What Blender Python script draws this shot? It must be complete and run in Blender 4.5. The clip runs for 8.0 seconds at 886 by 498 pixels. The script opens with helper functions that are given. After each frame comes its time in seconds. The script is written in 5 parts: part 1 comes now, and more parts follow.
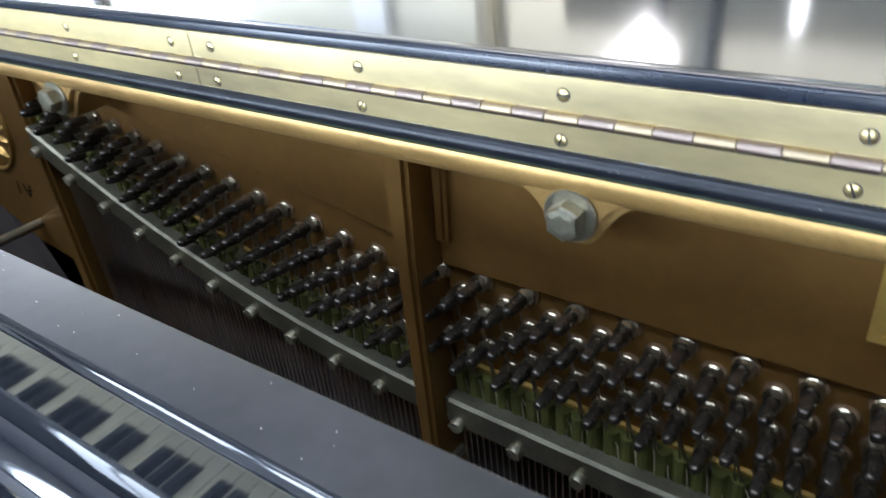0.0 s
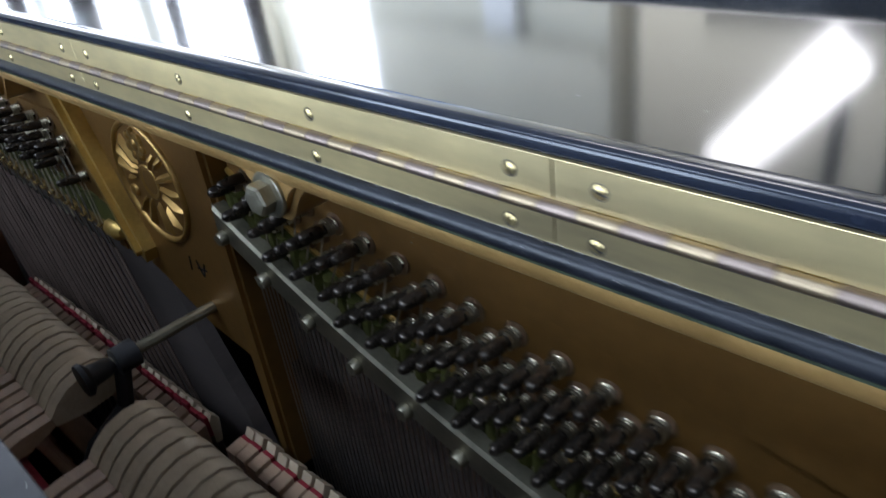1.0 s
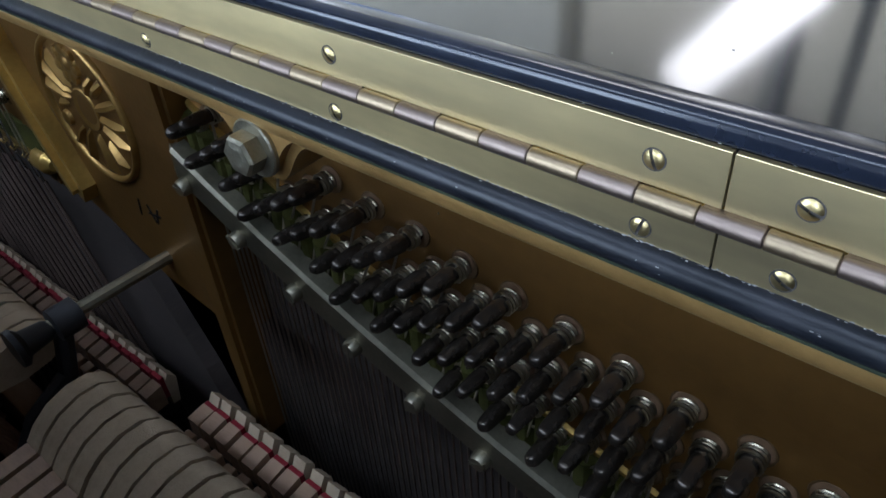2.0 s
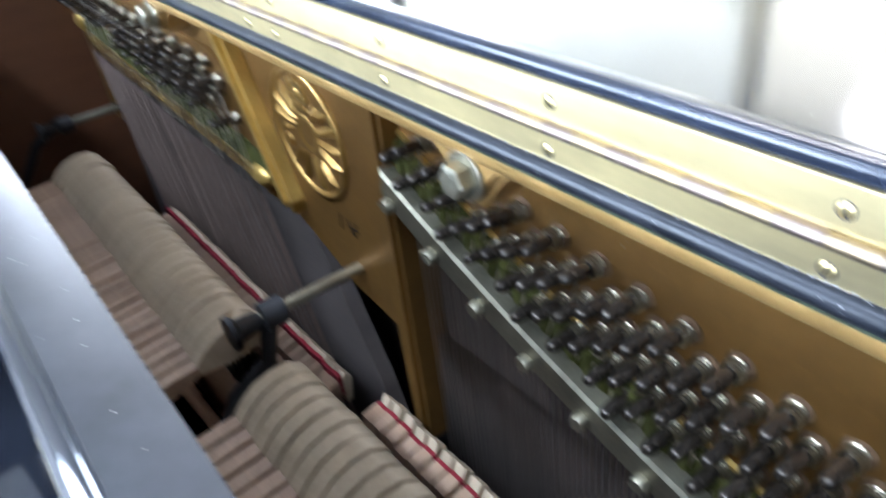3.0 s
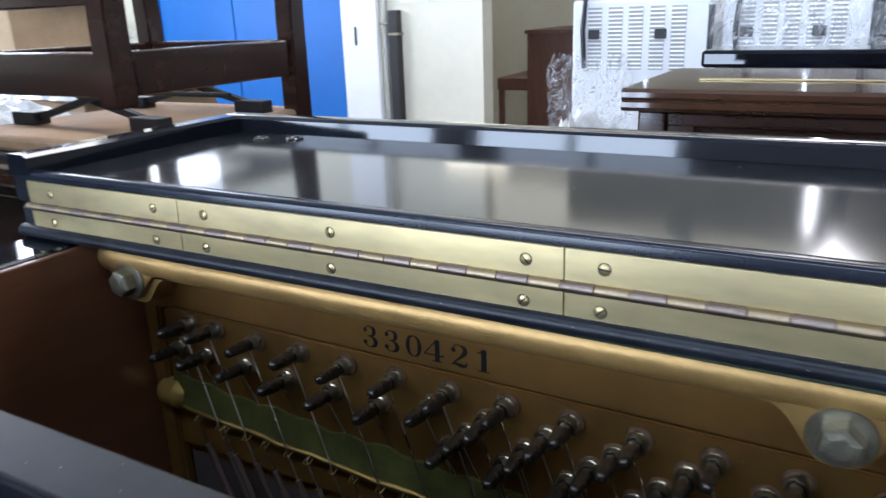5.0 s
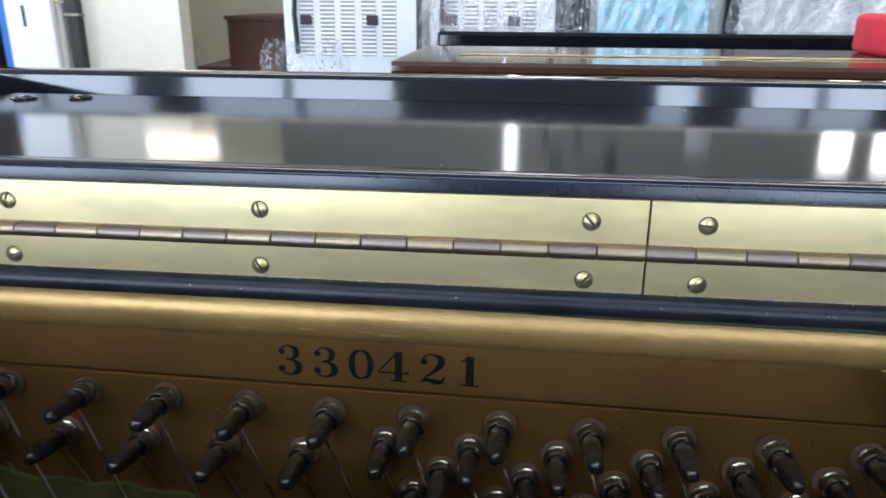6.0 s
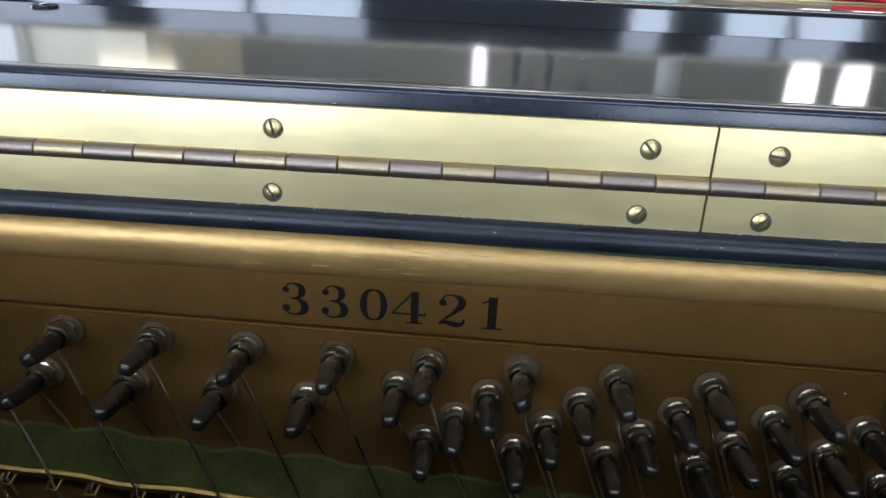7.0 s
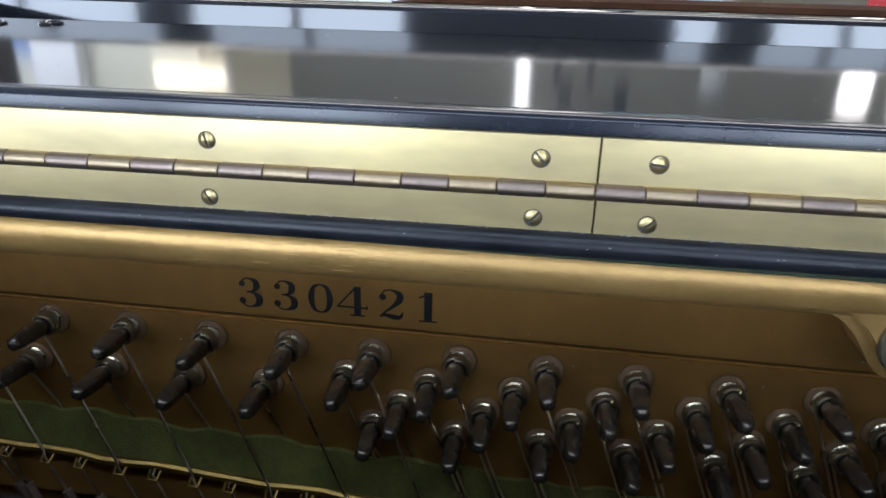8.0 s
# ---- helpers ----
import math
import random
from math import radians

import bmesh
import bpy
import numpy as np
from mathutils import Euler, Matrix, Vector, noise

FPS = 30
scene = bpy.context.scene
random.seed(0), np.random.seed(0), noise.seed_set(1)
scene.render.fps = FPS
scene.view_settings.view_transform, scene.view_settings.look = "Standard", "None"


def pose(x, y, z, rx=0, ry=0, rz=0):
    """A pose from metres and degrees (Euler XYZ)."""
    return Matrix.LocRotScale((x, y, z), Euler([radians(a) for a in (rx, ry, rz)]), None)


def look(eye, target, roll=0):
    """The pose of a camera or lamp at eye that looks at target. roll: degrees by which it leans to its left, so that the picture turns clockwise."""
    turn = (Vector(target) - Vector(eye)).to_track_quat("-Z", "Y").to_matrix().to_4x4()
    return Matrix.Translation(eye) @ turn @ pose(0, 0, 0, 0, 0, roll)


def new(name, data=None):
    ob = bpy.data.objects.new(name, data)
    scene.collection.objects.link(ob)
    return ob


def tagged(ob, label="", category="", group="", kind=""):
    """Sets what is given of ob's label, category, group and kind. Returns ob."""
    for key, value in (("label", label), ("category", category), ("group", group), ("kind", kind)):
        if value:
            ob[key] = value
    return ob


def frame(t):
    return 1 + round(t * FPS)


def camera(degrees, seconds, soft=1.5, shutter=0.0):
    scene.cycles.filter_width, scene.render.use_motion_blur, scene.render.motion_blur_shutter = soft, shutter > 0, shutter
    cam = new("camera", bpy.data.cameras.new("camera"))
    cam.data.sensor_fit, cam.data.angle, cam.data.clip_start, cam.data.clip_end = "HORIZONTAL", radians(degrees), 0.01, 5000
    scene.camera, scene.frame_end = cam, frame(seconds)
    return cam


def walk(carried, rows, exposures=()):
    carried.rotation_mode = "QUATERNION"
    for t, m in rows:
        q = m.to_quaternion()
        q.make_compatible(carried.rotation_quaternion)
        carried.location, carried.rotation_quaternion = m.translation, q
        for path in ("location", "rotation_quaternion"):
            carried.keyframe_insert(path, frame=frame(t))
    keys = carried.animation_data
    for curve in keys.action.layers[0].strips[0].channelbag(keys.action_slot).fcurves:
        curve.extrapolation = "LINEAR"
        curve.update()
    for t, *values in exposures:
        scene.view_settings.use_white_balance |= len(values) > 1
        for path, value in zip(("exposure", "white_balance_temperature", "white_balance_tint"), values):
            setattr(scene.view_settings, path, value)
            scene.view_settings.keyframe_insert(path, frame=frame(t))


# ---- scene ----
cam = camera(61.7, 8.0, shutter=0.25)
PATH = [
    (0, (0.5, -0.208, 1.307), (-0.541, 1.15, 0.271), -5.9),
    (0.5, (0.476, -0.176, 1.32), (-0.761, 1.03, 0.311), -2.8),
    (0.7, (0.42, -0.162, 1.315), (-0.826, 1.021, 0.293), -2.3),
    (1, (0.312, -0.138, 1.307), (-0.941, 1.036, 0.282), -7.7),
    (1.2, (0.268, -0.125, 1.307), (-0.911, 1.05, 0.198), -8.0),
    (1.5, (0.244, -0.115, 1.299), (-0.846, 1.083, 0.125), -5.1),
    (1.7, (0.243, -0.113, 1.296), (-0.806, 1.089, 0.09), -3.8),
    (2.8, (0.242, -0.128, 1.301), (-0.892, 0.877, -0.004), -4.8),
    (3, (0.252, -0.141, 1.312), (-1.112, 0.782, 0.178), -7.3),
    (3.2, (0.256, -0.17, 1.325), (-1.329, 0.711, 0.481), -6.4),
    (3.5, (0.267, -0.239, 1.355), (-1.327, 0.782, 0.71), -1.7),
    (3.8, (0.187, -0.302, 1.37), (-1.312, 0.899, 0.811), -2.9),
    (4, (0.077, -0.331, 1.364), (-1.324, 1.0, 0.85), -3.0),
    (4.2, (-0.029, -0.333, 1.356), (-1.345, 1.084, 0.843), -4.6),
    (5.3, (-0.359, -0.203, 1.295), (-1.107, 1.543, 0.668), 0.5),
    (5.5, (-0.389, -0.199, 1.29), (-0.982, 1.607, 0.668), 1.2),
    (5.7, (-0.405, -0.196, 1.281), (-0.849, 1.658, 0.676), 0.0),
    (6, (-0.417, -0.186, 1.276), (-0.633, 1.697, 0.636), 0.3),
    (6.5, (-0.435, -0.172, 1.267), (-0.495, 1.702, 0.57), 2.5),
    (7, (-0.437, -0.169, 1.266), (-0.543, 1.667, 0.481), 2.4),
    (7.5, (-0.425, -0.172, 1.265), (-0.601, 1.654, 0.469), 2.4),
    (8, (-0.401, -0.182, 1.275), (-0.635, 1.637, 0.477), 1.1),
]
EXPOSURES = [(0.0, 1.05, 6150, 15), (0.5, 0.90, 6100, 15), (1.0, 0.35, 6000, 16), (1.5, 0.08, 5850, 16), (1.7, 0.08, 5850, 16), (2.8, 1.5, 5850, 16), (3.0, 2.05, 5900, 16), (3.2, 1.75, 5800, 17), (3.5, 0.95, 5600, 22), (4.2, 0.15, 5750, 22), (5.5, -0.05, 6050, 16), (6.0, 0.0, 6100, 16), (8.0, 0.1, 6250, 17)]
walk(cam, [(t, look(eye, target, roll)) for t, eye, target, roll in PATH], EXPOSURES)

# ---- light and air ----
world = bpy.data.worlds.new("sky")
scene.world = world
world.use_nodes = True
wn = world.node_tree.nodes
sky = wn.new("ShaderNodeTexSky")
sky.sky_type = "NISHITA"
sky.sun_disc = False
sky.sun_elevation, sky.sun_rotation = radians(48), radians(150)
wn["Background"].inputs["Strength"].default_value = 0.1
world.node_tree.links.new(sky.outputs["Color"], wn["Background"].inputs["Color"])

SKY_FRONT = 17.0   # daylight beyond the windows behind the keyboard side
SKY_LEFT = 12.5    # daylight beyond the bass-side windows
SKY_BACK = 17.0


# ---- materials ----
def mat(name, colour, rough=0.5, metal=0.0, coat=0.0, vary=0.15, scale=40.0, bump=0.0, bump_scale=300.0, rough_vary=0.1, second=None, stretch=(1, 1, 1), spec=0.5, per=0.0, speckle=0.4):
    """A surface with colour and gloss that vary at two scales, and fine relief."""
    m = bpy.data.materials.new(name)
    m.use_nodes = True
    nt = m.node_tree
    b = nt.nodes["Principled BSDF"]
    co = nt.nodes.new("ShaderNodeTexCoord")
    mp = nt.nodes.new("ShaderNodeMapping")
    mp.inputs["Scale"].default_value = stretch
    nt.links.new(co.outputs["Object"], mp.inputs["Vector"])
    big = nt.nodes.new("ShaderNodeTexNoise")
    big.inputs["Scale"].default_value = scale
    big.inputs["Detail"].default_value = 3
    fine = nt.nodes.new("ShaderNodeTexNoise")
    fine.inputs["Scale"].default_value = scale * 9
    fine.inputs["Detail"].default_value = 2
    nt.links.new(mp.outputs["Vector"], big.inputs["Vector"])
    nt.links.new(mp.outputs["Vector"], fine.inputs["Vector"])
    add = nt.nodes.new("ShaderNodeMath")
    add.operation = "MULTIPLY_ADD"
    add.inputs[1].default_value = speckle
    nt.links.new(fine.outputs["Fac"], add.inputs[0])
    nt.links.new(big.outputs["Fac"], add.inputs[2])
    ramp = nt.nodes.new("ShaderNodeMapRange")
    ramp.inputs["From Min"].default_value, ramp.inputs["From Max"].default_value = 0.25 + speckle / 2, 0.75 + speckle / 2
    nt.links.new(add.outputs[0], ramp.inputs["Value"])
    fac = ramp.outputs["Result"]
    if per > 0:
        info = nt.nodes.new("ShaderNodeObjectInfo")
        pa = nt.nodes.new("ShaderNodeMath")
        pa.operation = "MULTIPLY_ADD"
        pa.inputs[1].default_value = per
        nt.links.new(info.outputs["Random"], pa.inputs[0])
        nt.links.new(fac, pa.inputs[2])
        fac = pa.outputs[0]
    mix = nt.nodes.new("ShaderNodeMix")
    mix.data_type = "RGBA"
    lo = second if second else tuple(c * (1 - vary) for c in colour)
    hi = colour if second else tuple(min(1, c * (1 + vary)) for c in colour)
    mix.inputs[6].default_value = (*lo, 1)
    mix.inputs[7].default_value = (*hi, 1)
    nt.links.new(fac, mix.inputs[0])
    nt.links.new(mix.outputs[2], b.inputs["Base Color"])
    rr = nt.nodes.new("ShaderNodeMapRange")
    rr.inputs["To Min"].default_value = max(0.01, rough - rough_vary)
    rr.inputs["To Max"].default_value = min(1, rough + rough_vary)
    nt.links.new(big.outputs["Fac"], rr.inputs["Value"])
    nt.links.new(rr.outputs["Result"], b.inputs["Roughness"])
    b.inputs["Metallic"].default_value = metal
    b.inputs["Coat Weight"].default_value = coat
    b.inputs["Coat Roughness"].default_value = 0.055
    b.inputs["Specular IOR Level"].default_value = spec
    if bump > 0:
        bn = nt.nodes.new("ShaderNodeTexNoise")
        bn.inputs["Scale"].default_value = bump_scale
        bn.inputs["Detail"].default_value = 3
        nt.links.new(mp.outputs["Vector"], bn.inputs["Vector"])
        bp = nt.nodes.new("ShaderNodeBump")
        bp.inputs["Strength"].default_value = bump
        bp.inputs["Distance"].default_value = 0.001
        nt.links.new(bn.outputs["Fac"], bp.inputs["Height"])
        nt.links.new(bp.outputs["Normal"], b.inputs["Normal"])
    return m


def glow(name, colour, strength):
    m = bpy.data.materials.new(name)
    m.use_nodes = True
    nt = m.node_tree
    nt.nodes.remove(nt.nodes["Principled BSDF"])
    e = nt.nodes.new("ShaderNodeEmission")
    e.inputs["Color"].default_value = (*colour, 1)
    e.inputs["Strength"].default_value = strength
    nt.links.new(e.outputs["Emission"], nt.nodes["Material Output"].inputs["Surface"])
    return m


BLACK = mat("black_polyester", (0.006, 0.007, 0.010), rough=0.06, vary=0.3, scale=8, rough_vary=0.03, bump=0.02, bump_scale=60)
PANEL = mat("black_mirror_polyester", (0.004, 0.005, 0.007), rough=0.045, vary=0.3, scale=5, rough_vary=0.012, spec=0.13)
MOULD = mat("black_moulding_polyester", (0.005, 0.006, 0.010), rough=0.05, vary=0.3, scale=8, rough_vary=0.02, spec=0.85)
STRIP = mat("satin_black_strip", (0.020, 0.0215, 0.0245), rough=0.40, vary=0.3, scale=20, rough_vary=0.08, spec=0.07, bump=0.04, bump_scale=200)
LID = mat("black_lid_underside", (0.012, 0.013, 0.015), rough=0.10, vary=0.3, scale=6, rough_vary=0.03, bump=0.012, bump_scale=22, spec=0.42)
EDGE = mat("blue_black_lacquer_edge", (0.006, 0.008, 0.014), rough=0.20, coat=0.0, vary=0.4, scale=30, rough_vary=0.05, bump=0.01, bump_scale=200, spec=0.35)
WORN = mat("worn_black_edge", (0.012, 0.013, 0.017), rough=0.36, second=(0.004, 0.005, 0.007), scale=60, rough_vary=0.08, bump=0.10, bump_scale=500, spec=0.2)
BRASS = mat("dull_brass", (0.72, 0.575, 0.285), rough=0.335, metal=0.90, second=(0.38, 0.31, 0.175), scale=11, speckle=0.3, rough_vary=0.052, stretch=(0.6, 1, 2.2))
KNUCKLE = mat("tarnished_knuckle", (0.175, 0.135, 0.112), rough=0.46, metal=1.0, second=(0.125, 0.095, 0.080), scale=90, per=0.5, bump=0.1, bump_scale=600)
KNUCKLE_B = mat("brass_knuckle", (0.235, 0.18, 0.115), rough=0.44, metal=1.0, second=(0.17, 0.13, 0.085), scale=90, per=0.5, bump=0.1, bump_scale=600)
SCREW = mat("brass_screw", (0.33, 0.26, 0.125), rough=0.36, metal=1.0, vary=0.3, scale=200, per=0.4)
SLOT = mat("dark_slot", (0.03, 0.025, 0.02), rough=0.6)
# One bronze paint: darkened for the shaded plate, lightened below where light falls.
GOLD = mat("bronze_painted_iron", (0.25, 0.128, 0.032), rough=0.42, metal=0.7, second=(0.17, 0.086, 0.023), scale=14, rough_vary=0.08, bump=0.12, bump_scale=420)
GOLD_LIT_LIP = mat("lit_bronze_lip", (0.43, 0.262, 0.090), rough=0.42, metal=0.6, second=(0.31, 0.185, 0.060), scale=45, rough_vary=0.10, bump=0.16, bump_scale=420)
GOLD_HIGHLIT = mat("highlit_bronze", (0.50, 0.325, 0.088), rough=0.34, metal=0.7, vary=0.2, scale=40, bump=0.1, bump_scale=420)
GOLD_RELIEF = mat("highlit_cast_relief", (0.36, 0.21, 0.055), rough=0.36, metal=0.7, second=(0.26, 0.145, 0.038), scale=60, bump=0.12, bump_scale=420)
DARKGREEN = mat("dark_green_felt_edge", (0.027, 0.034, 0.022), rough=0.95, vary=0.3, scale=60, bump=0.5, bump_scale=1200, spec=0.1)
STEEL = mat("zinc_bolt", (0.30, 0.275, 0.205), rough=0.40, metal=0.95, vary=0.25, scale=90, bump=0.2, bump_scale=900)
BARIRON = mat("grey_iron_bar", (0.225, 0.205, 0.15), rough=0.44, metal=0.95, vary=0.25, scale=50, bump=0.1, bump_scale=700)
PIN = mat("blued_steel_pin", (0.044, 0.036, 0.029), rough=0.25, metal=0.7, vary=0.3, scale=120, per=0.6)
COIL = mat("dull_coiled_wire", (0.34, 0.295, 0.21), rough=0.28, metal=1.0, vary=0.1, scale=100)
BUSH = mat("wood_bushing", (0.150, 0.090, 0.050), rough=0.75, second=(0.095, 0.056, 0.030), scale=300, per=0.25, spec=0.15)
# Steel darkened for the shade below the bars; the bass wire keeps it bright.
WIRE = mat("shaded_steel_string", (0.29, 0.255, 0.21), rough=0.35, metal=1.0, vary=0.2, scale=30, per=0.5)
BASSWIRE = mat("plain_steel_bass_wire", (0.55, 0.50, 0.41), rough=0.28, metal=1.0, vary=0.2, scale=30, per=0.4)
COPPER = mat("wound_copper_string", (0.095, 0.066, 0.052), rough=0.45, metal=0.7, vary=0.3, scale=30, per=0.6, bump=0.4, bump_scale=2500)
LEDGE = mat("dull_gilt_ledge", (0.22, 0.14, 0.038), rough=0.42, metal=0.95, second=(0.15, 0.095, 0.03), scale=120, bump=0.1, bump_scale=500)
GREEN = mat("green_felt", (0.080, 0.079, 0.020), rough=0.95, second=(0.036, 0.038, 0.011), scale=60, bump=0.6, bump_scale=1500, spec=0.1)
FELT = mat("cream_hammer_felt", (0.37, 0.285, 0.195), rough=0.95, vary=0.2, scale=50, bump=0.5, bump_scale=1200, spec=0.1, per=0.4)
REDFELT = mat("dark_red_felt", (0.17, 0.018, 0.025), rough=0.95, vary=0.3, scale=70, bump=0.5, bump_scale=1200, spec=0.1)
ACTWOOD = mat("maple_action_wood", (0.28, 0.175, 0.11), rough=0.6, vary=0.25, scale=25, stretch=(1, 6, 6), per=0.5)
MAHOG = mat("red_brown_veneer", (0.115, 0.045, 0.020), rough=0.38, second=(0.075, 0.028, 0.013), scale=10, stretch=(1, 1, 7), coat=0.15, bump=0.08, bump_scale=200)
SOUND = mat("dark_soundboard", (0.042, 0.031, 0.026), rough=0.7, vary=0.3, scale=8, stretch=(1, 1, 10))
IVORY = mat("white_key", (0.66, 0.59, 0.42), rough=0.23, vary=0.06, scale=20, per=0.3, rough_vary=0.03)
EBONY = mat("black_key", (0.012, 0.012, 0.013), rough=0.3)
DKIRON = mat("black_iron", (0.020, 0.019, 0.020), rough=0.5, metal=0.4, vary=0.3, scale=60)
INK = mat("black_ink", (0.008, 0.007, 0.006), rough=0.8, spec=0.1)
WOODBR = mat("dark_brown_lacquered_wood", (0.040, 0.018, 0.012), rough=0.215, second=(0.022, 0.010, 0.007), coat=0.25, scale=7, stretch=(1, 6, 6), rough_vary=0.045)
WOODTOP = mat("polished_brown_top", (0.068, 0.032, 0.017), rough=0.10, second=(0.045, 0.020, 0.011), coat=0.5, scale=6, stretch=(1, 6, 1), rough_vary=0.04)
OLDWOOD = mat("old_red_brown_wood", (0.13, 0.058, 0.036), rough=0.45, second=(0.085, 0.038, 0.026), scale=5, stretch=(6, 6, 1))
SUEDE = mat("tan_seat_board", (0.36, 0.22, 0.12), rough=0.8, vary=0.2, scale=12)
CARTON = mat("cardboard", (0.46, 0.33, 0.20), rough=0.85, vary=0.12, scale=9, bump=0.2, bump_scale=200)
WALL = mat("cream_wall_paint", (0.76, 0.73, 0.60), rough=0.6, vary=0.06, scale=1.6, bump=0.15, bump_scale=60)
GREYWALL = mat("pale_grey_metal_wall", (0.32, 0.325, 0.32), rough=0.6, vary=0.08, scale=1.2)
CEIL = mat("grey_ceiling_sheet", (0.36, 0.37, 0.39), rough=0.8, vary=0.08, scale=0.8)
FLOOR = mat("grey_concrete_floor", (0.10, 0.097, 0.093), rough=0.55, vary=0.2, scale=1.5, bump=0.2, bump_scale=40)
BLUE = mat("bright_blue_painted_steel", (0.0, 0.150, 0.53), rough=0.42, second=(0.0, 0.125, 0.46), scale=1.5, bump=0.05, bump_scale=30)
WHITE = mat("white_painted_metal", (0.86, 0.87, 0.88), rough=0.4, vary=0.04, scale=3)
DARKPLASTIC = mat("black_rubber", (0.018, 0.018, 0.019), rough=0.5, vary=0.3, scale=20)
PIPEGREY = mat("grey_pipe", (0.42, 0.42, 0.40), rough=0.5, vary=0.1, scale=10)
BLUEFRAME = mat("blue_window_frame", (0.02, 0.12, 0.30), rough=0.4)
WRAP = mat("crumpled_clear_wrap", (0.62, 0.62, 0.60), rough=0.22, vary=0.25, scale=14, bump=1.0, bump_scale=30, spec=0.8, rough_vary=0.04)
BLUEWRAP = mat("pale_blue_wrap", (0.20, 0.52, 0.66), rough=0.25, second=(0.42, 0.66, 0.74), scale=6, bump=0.9, bump_scale=16, spec=0.8, stretch=(1, 1, 2.5))
LEATHER = mat("black_leather", (0.016, 0.016, 0.018), rough=0.4, vary=0.3, scale=30, bump=0.4, bump_scale=300)
CHROME = mat("chrome", (0.75, 0.76, 0.78), rough=0.12, metal=1.0, vary=0.05)
REDCLOTH = mat("red_cloth", (0.46, 0.015, 0.03), rough=0.9, vary=0.15, scale=20, bump=0.4, bump_scale=400)
FLOWER = mat("cream_print", (0.70, 0.60, 0.42), rough=0.9, vary=0.1)
DUST = mat("pale_lint", (0.24, 0.24, 0.23), rough=0.95, per=0.0)
DAY_FRONT = glow("front_daylight", (0.72, 0.87, 1.0), SKY_FRONT)
DAY_LEFT = glow("side_daylight", (0.86, 0.94, 1.0), SKY_LEFT)
DAY_BACK = glow("back_daylight", (1.0, 0.98, 0.93), SKY_BACK)
TUBE_W = glow("white_tube_light", (1.0, 0.98, 0.92), 9.0)
FILM = mat("clear_plastic_film", (0.85, 0.87, 0.90), rough=0.12, vary=0.1, scale=10, bump=0.6, bump_scale=24, spec=0.9)
fnt = FILM.node_tree
fno = fnt.nodes.new("ShaderNodeTexNoise")
fno.inputs["Scale"].default_value = 16
fmr = fnt.nodes.new("ShaderNodeMapRange")
fmr.inputs["From Min"].default_value, fmr.inputs["From Max"].default_value = 0.42, 0.66
fmr.inputs["To Min"].default_value, fmr.inputs["To Max"].default_value = 0.03, 0.40
fnt.links.new(fno.outputs["Fac"], fmr.inputs["Value"])
fnt.links.new(fmr.outputs["Result"], fnt.nodes["Principled BSDF"].inputs["Alpha"])
DARK_SCREEN = mat("dark_grey_screen_sheet", (0.15, 0.145, 0.118), rough=0.6, vary=0.12, scale=2)
TUBE = glow("added_warm_glow", (1.0, 0.90, 0.62), 10.0)


# ---- mesh helpers ----
def box(bm, x0, x1, y0, y1, z0, z1, bevel=0.0, seg=2):
    vs = [bm.verts.new(p) for p in ((x0, y0, z0), (x1, y0, z0), (x1, y1, z0), (x0, y1, z0), (x0, y0, z1), (x1, y0, z1), (x1, y1, z1), (x0, y1, z1))]
    fs = [bm.faces.new([vs[i] for i in q]) for q in ((3, 2, 1, 0), (4, 5, 6, 7), (0, 1, 5, 4), (1, 2, 6, 5), (2, 3, 7, 6), (3, 0, 4, 7))]
    if bevel > 0:
        edges = list({e for f in fs for e in f.edges})
        bmesh.ops.bevel(bm, geom=edges, offset=bevel, segments=seg, affect="EDGES", profile=0.5)
    return bm


def prism(bm, profile, axis, a0, a1):
    """Extrudes a closed profile along an axis. profile: (y, z) for x, (x, z) for y, (x, y) for z."""
    def at(p, a):
        u, v = p
        return {"x": (a, u, v), "y": (u, a, v), "z": (u, v, a)}[axis]
    lo = [bm.verts.new(at(p, a0)) for p in profile]
    hi = [bm.verts.new(at(p, a1)) for p in profile]
    n = len(profile)
    for i in range(n):
        bm.faces.new((lo[i], lo[(i + 1) % n], hi[(i + 1) % n], hi[i]))
    bm.faces.new(lo[::-1])
    bm.faces.new(hi)
    bmesh.ops.recalc_face_normals(bm, faces=bm.faces[:])
    return bm


def lathe(bm, rings, n=16, axis="y", centre=(0, 0, 0)):
    """Rings of (distance along axis, radius), closed at both ends."""
    cx, cy, cz = centre
    loops = []
    for d, r in rings:
        loop = []
        for i in range(n):
            a = 2 * math.pi * i / n
            u, v = r * math.cos(a), r * math.sin(a)
            loop.append(bm.verts.new({"y": (cx + u, cy + d, cz + v), "x": (cx + d, cy + u, cz + v), "z": (cx + u, cy + v, cz + d)}[axis]))
        loops.append(loop)
    for a, b in zip(loops, loops[1:]):
        for i in range(n):
            bm.faces.new((a[i], a[(i + 1) % n], b[(i + 1) % n], b[i]))
    bm.faces.new(loops[0])
    bm.faces.new(loops[-1])
    bmesh.ops.recalc_face_normals(bm, faces=bm.faces[:])
    return bm


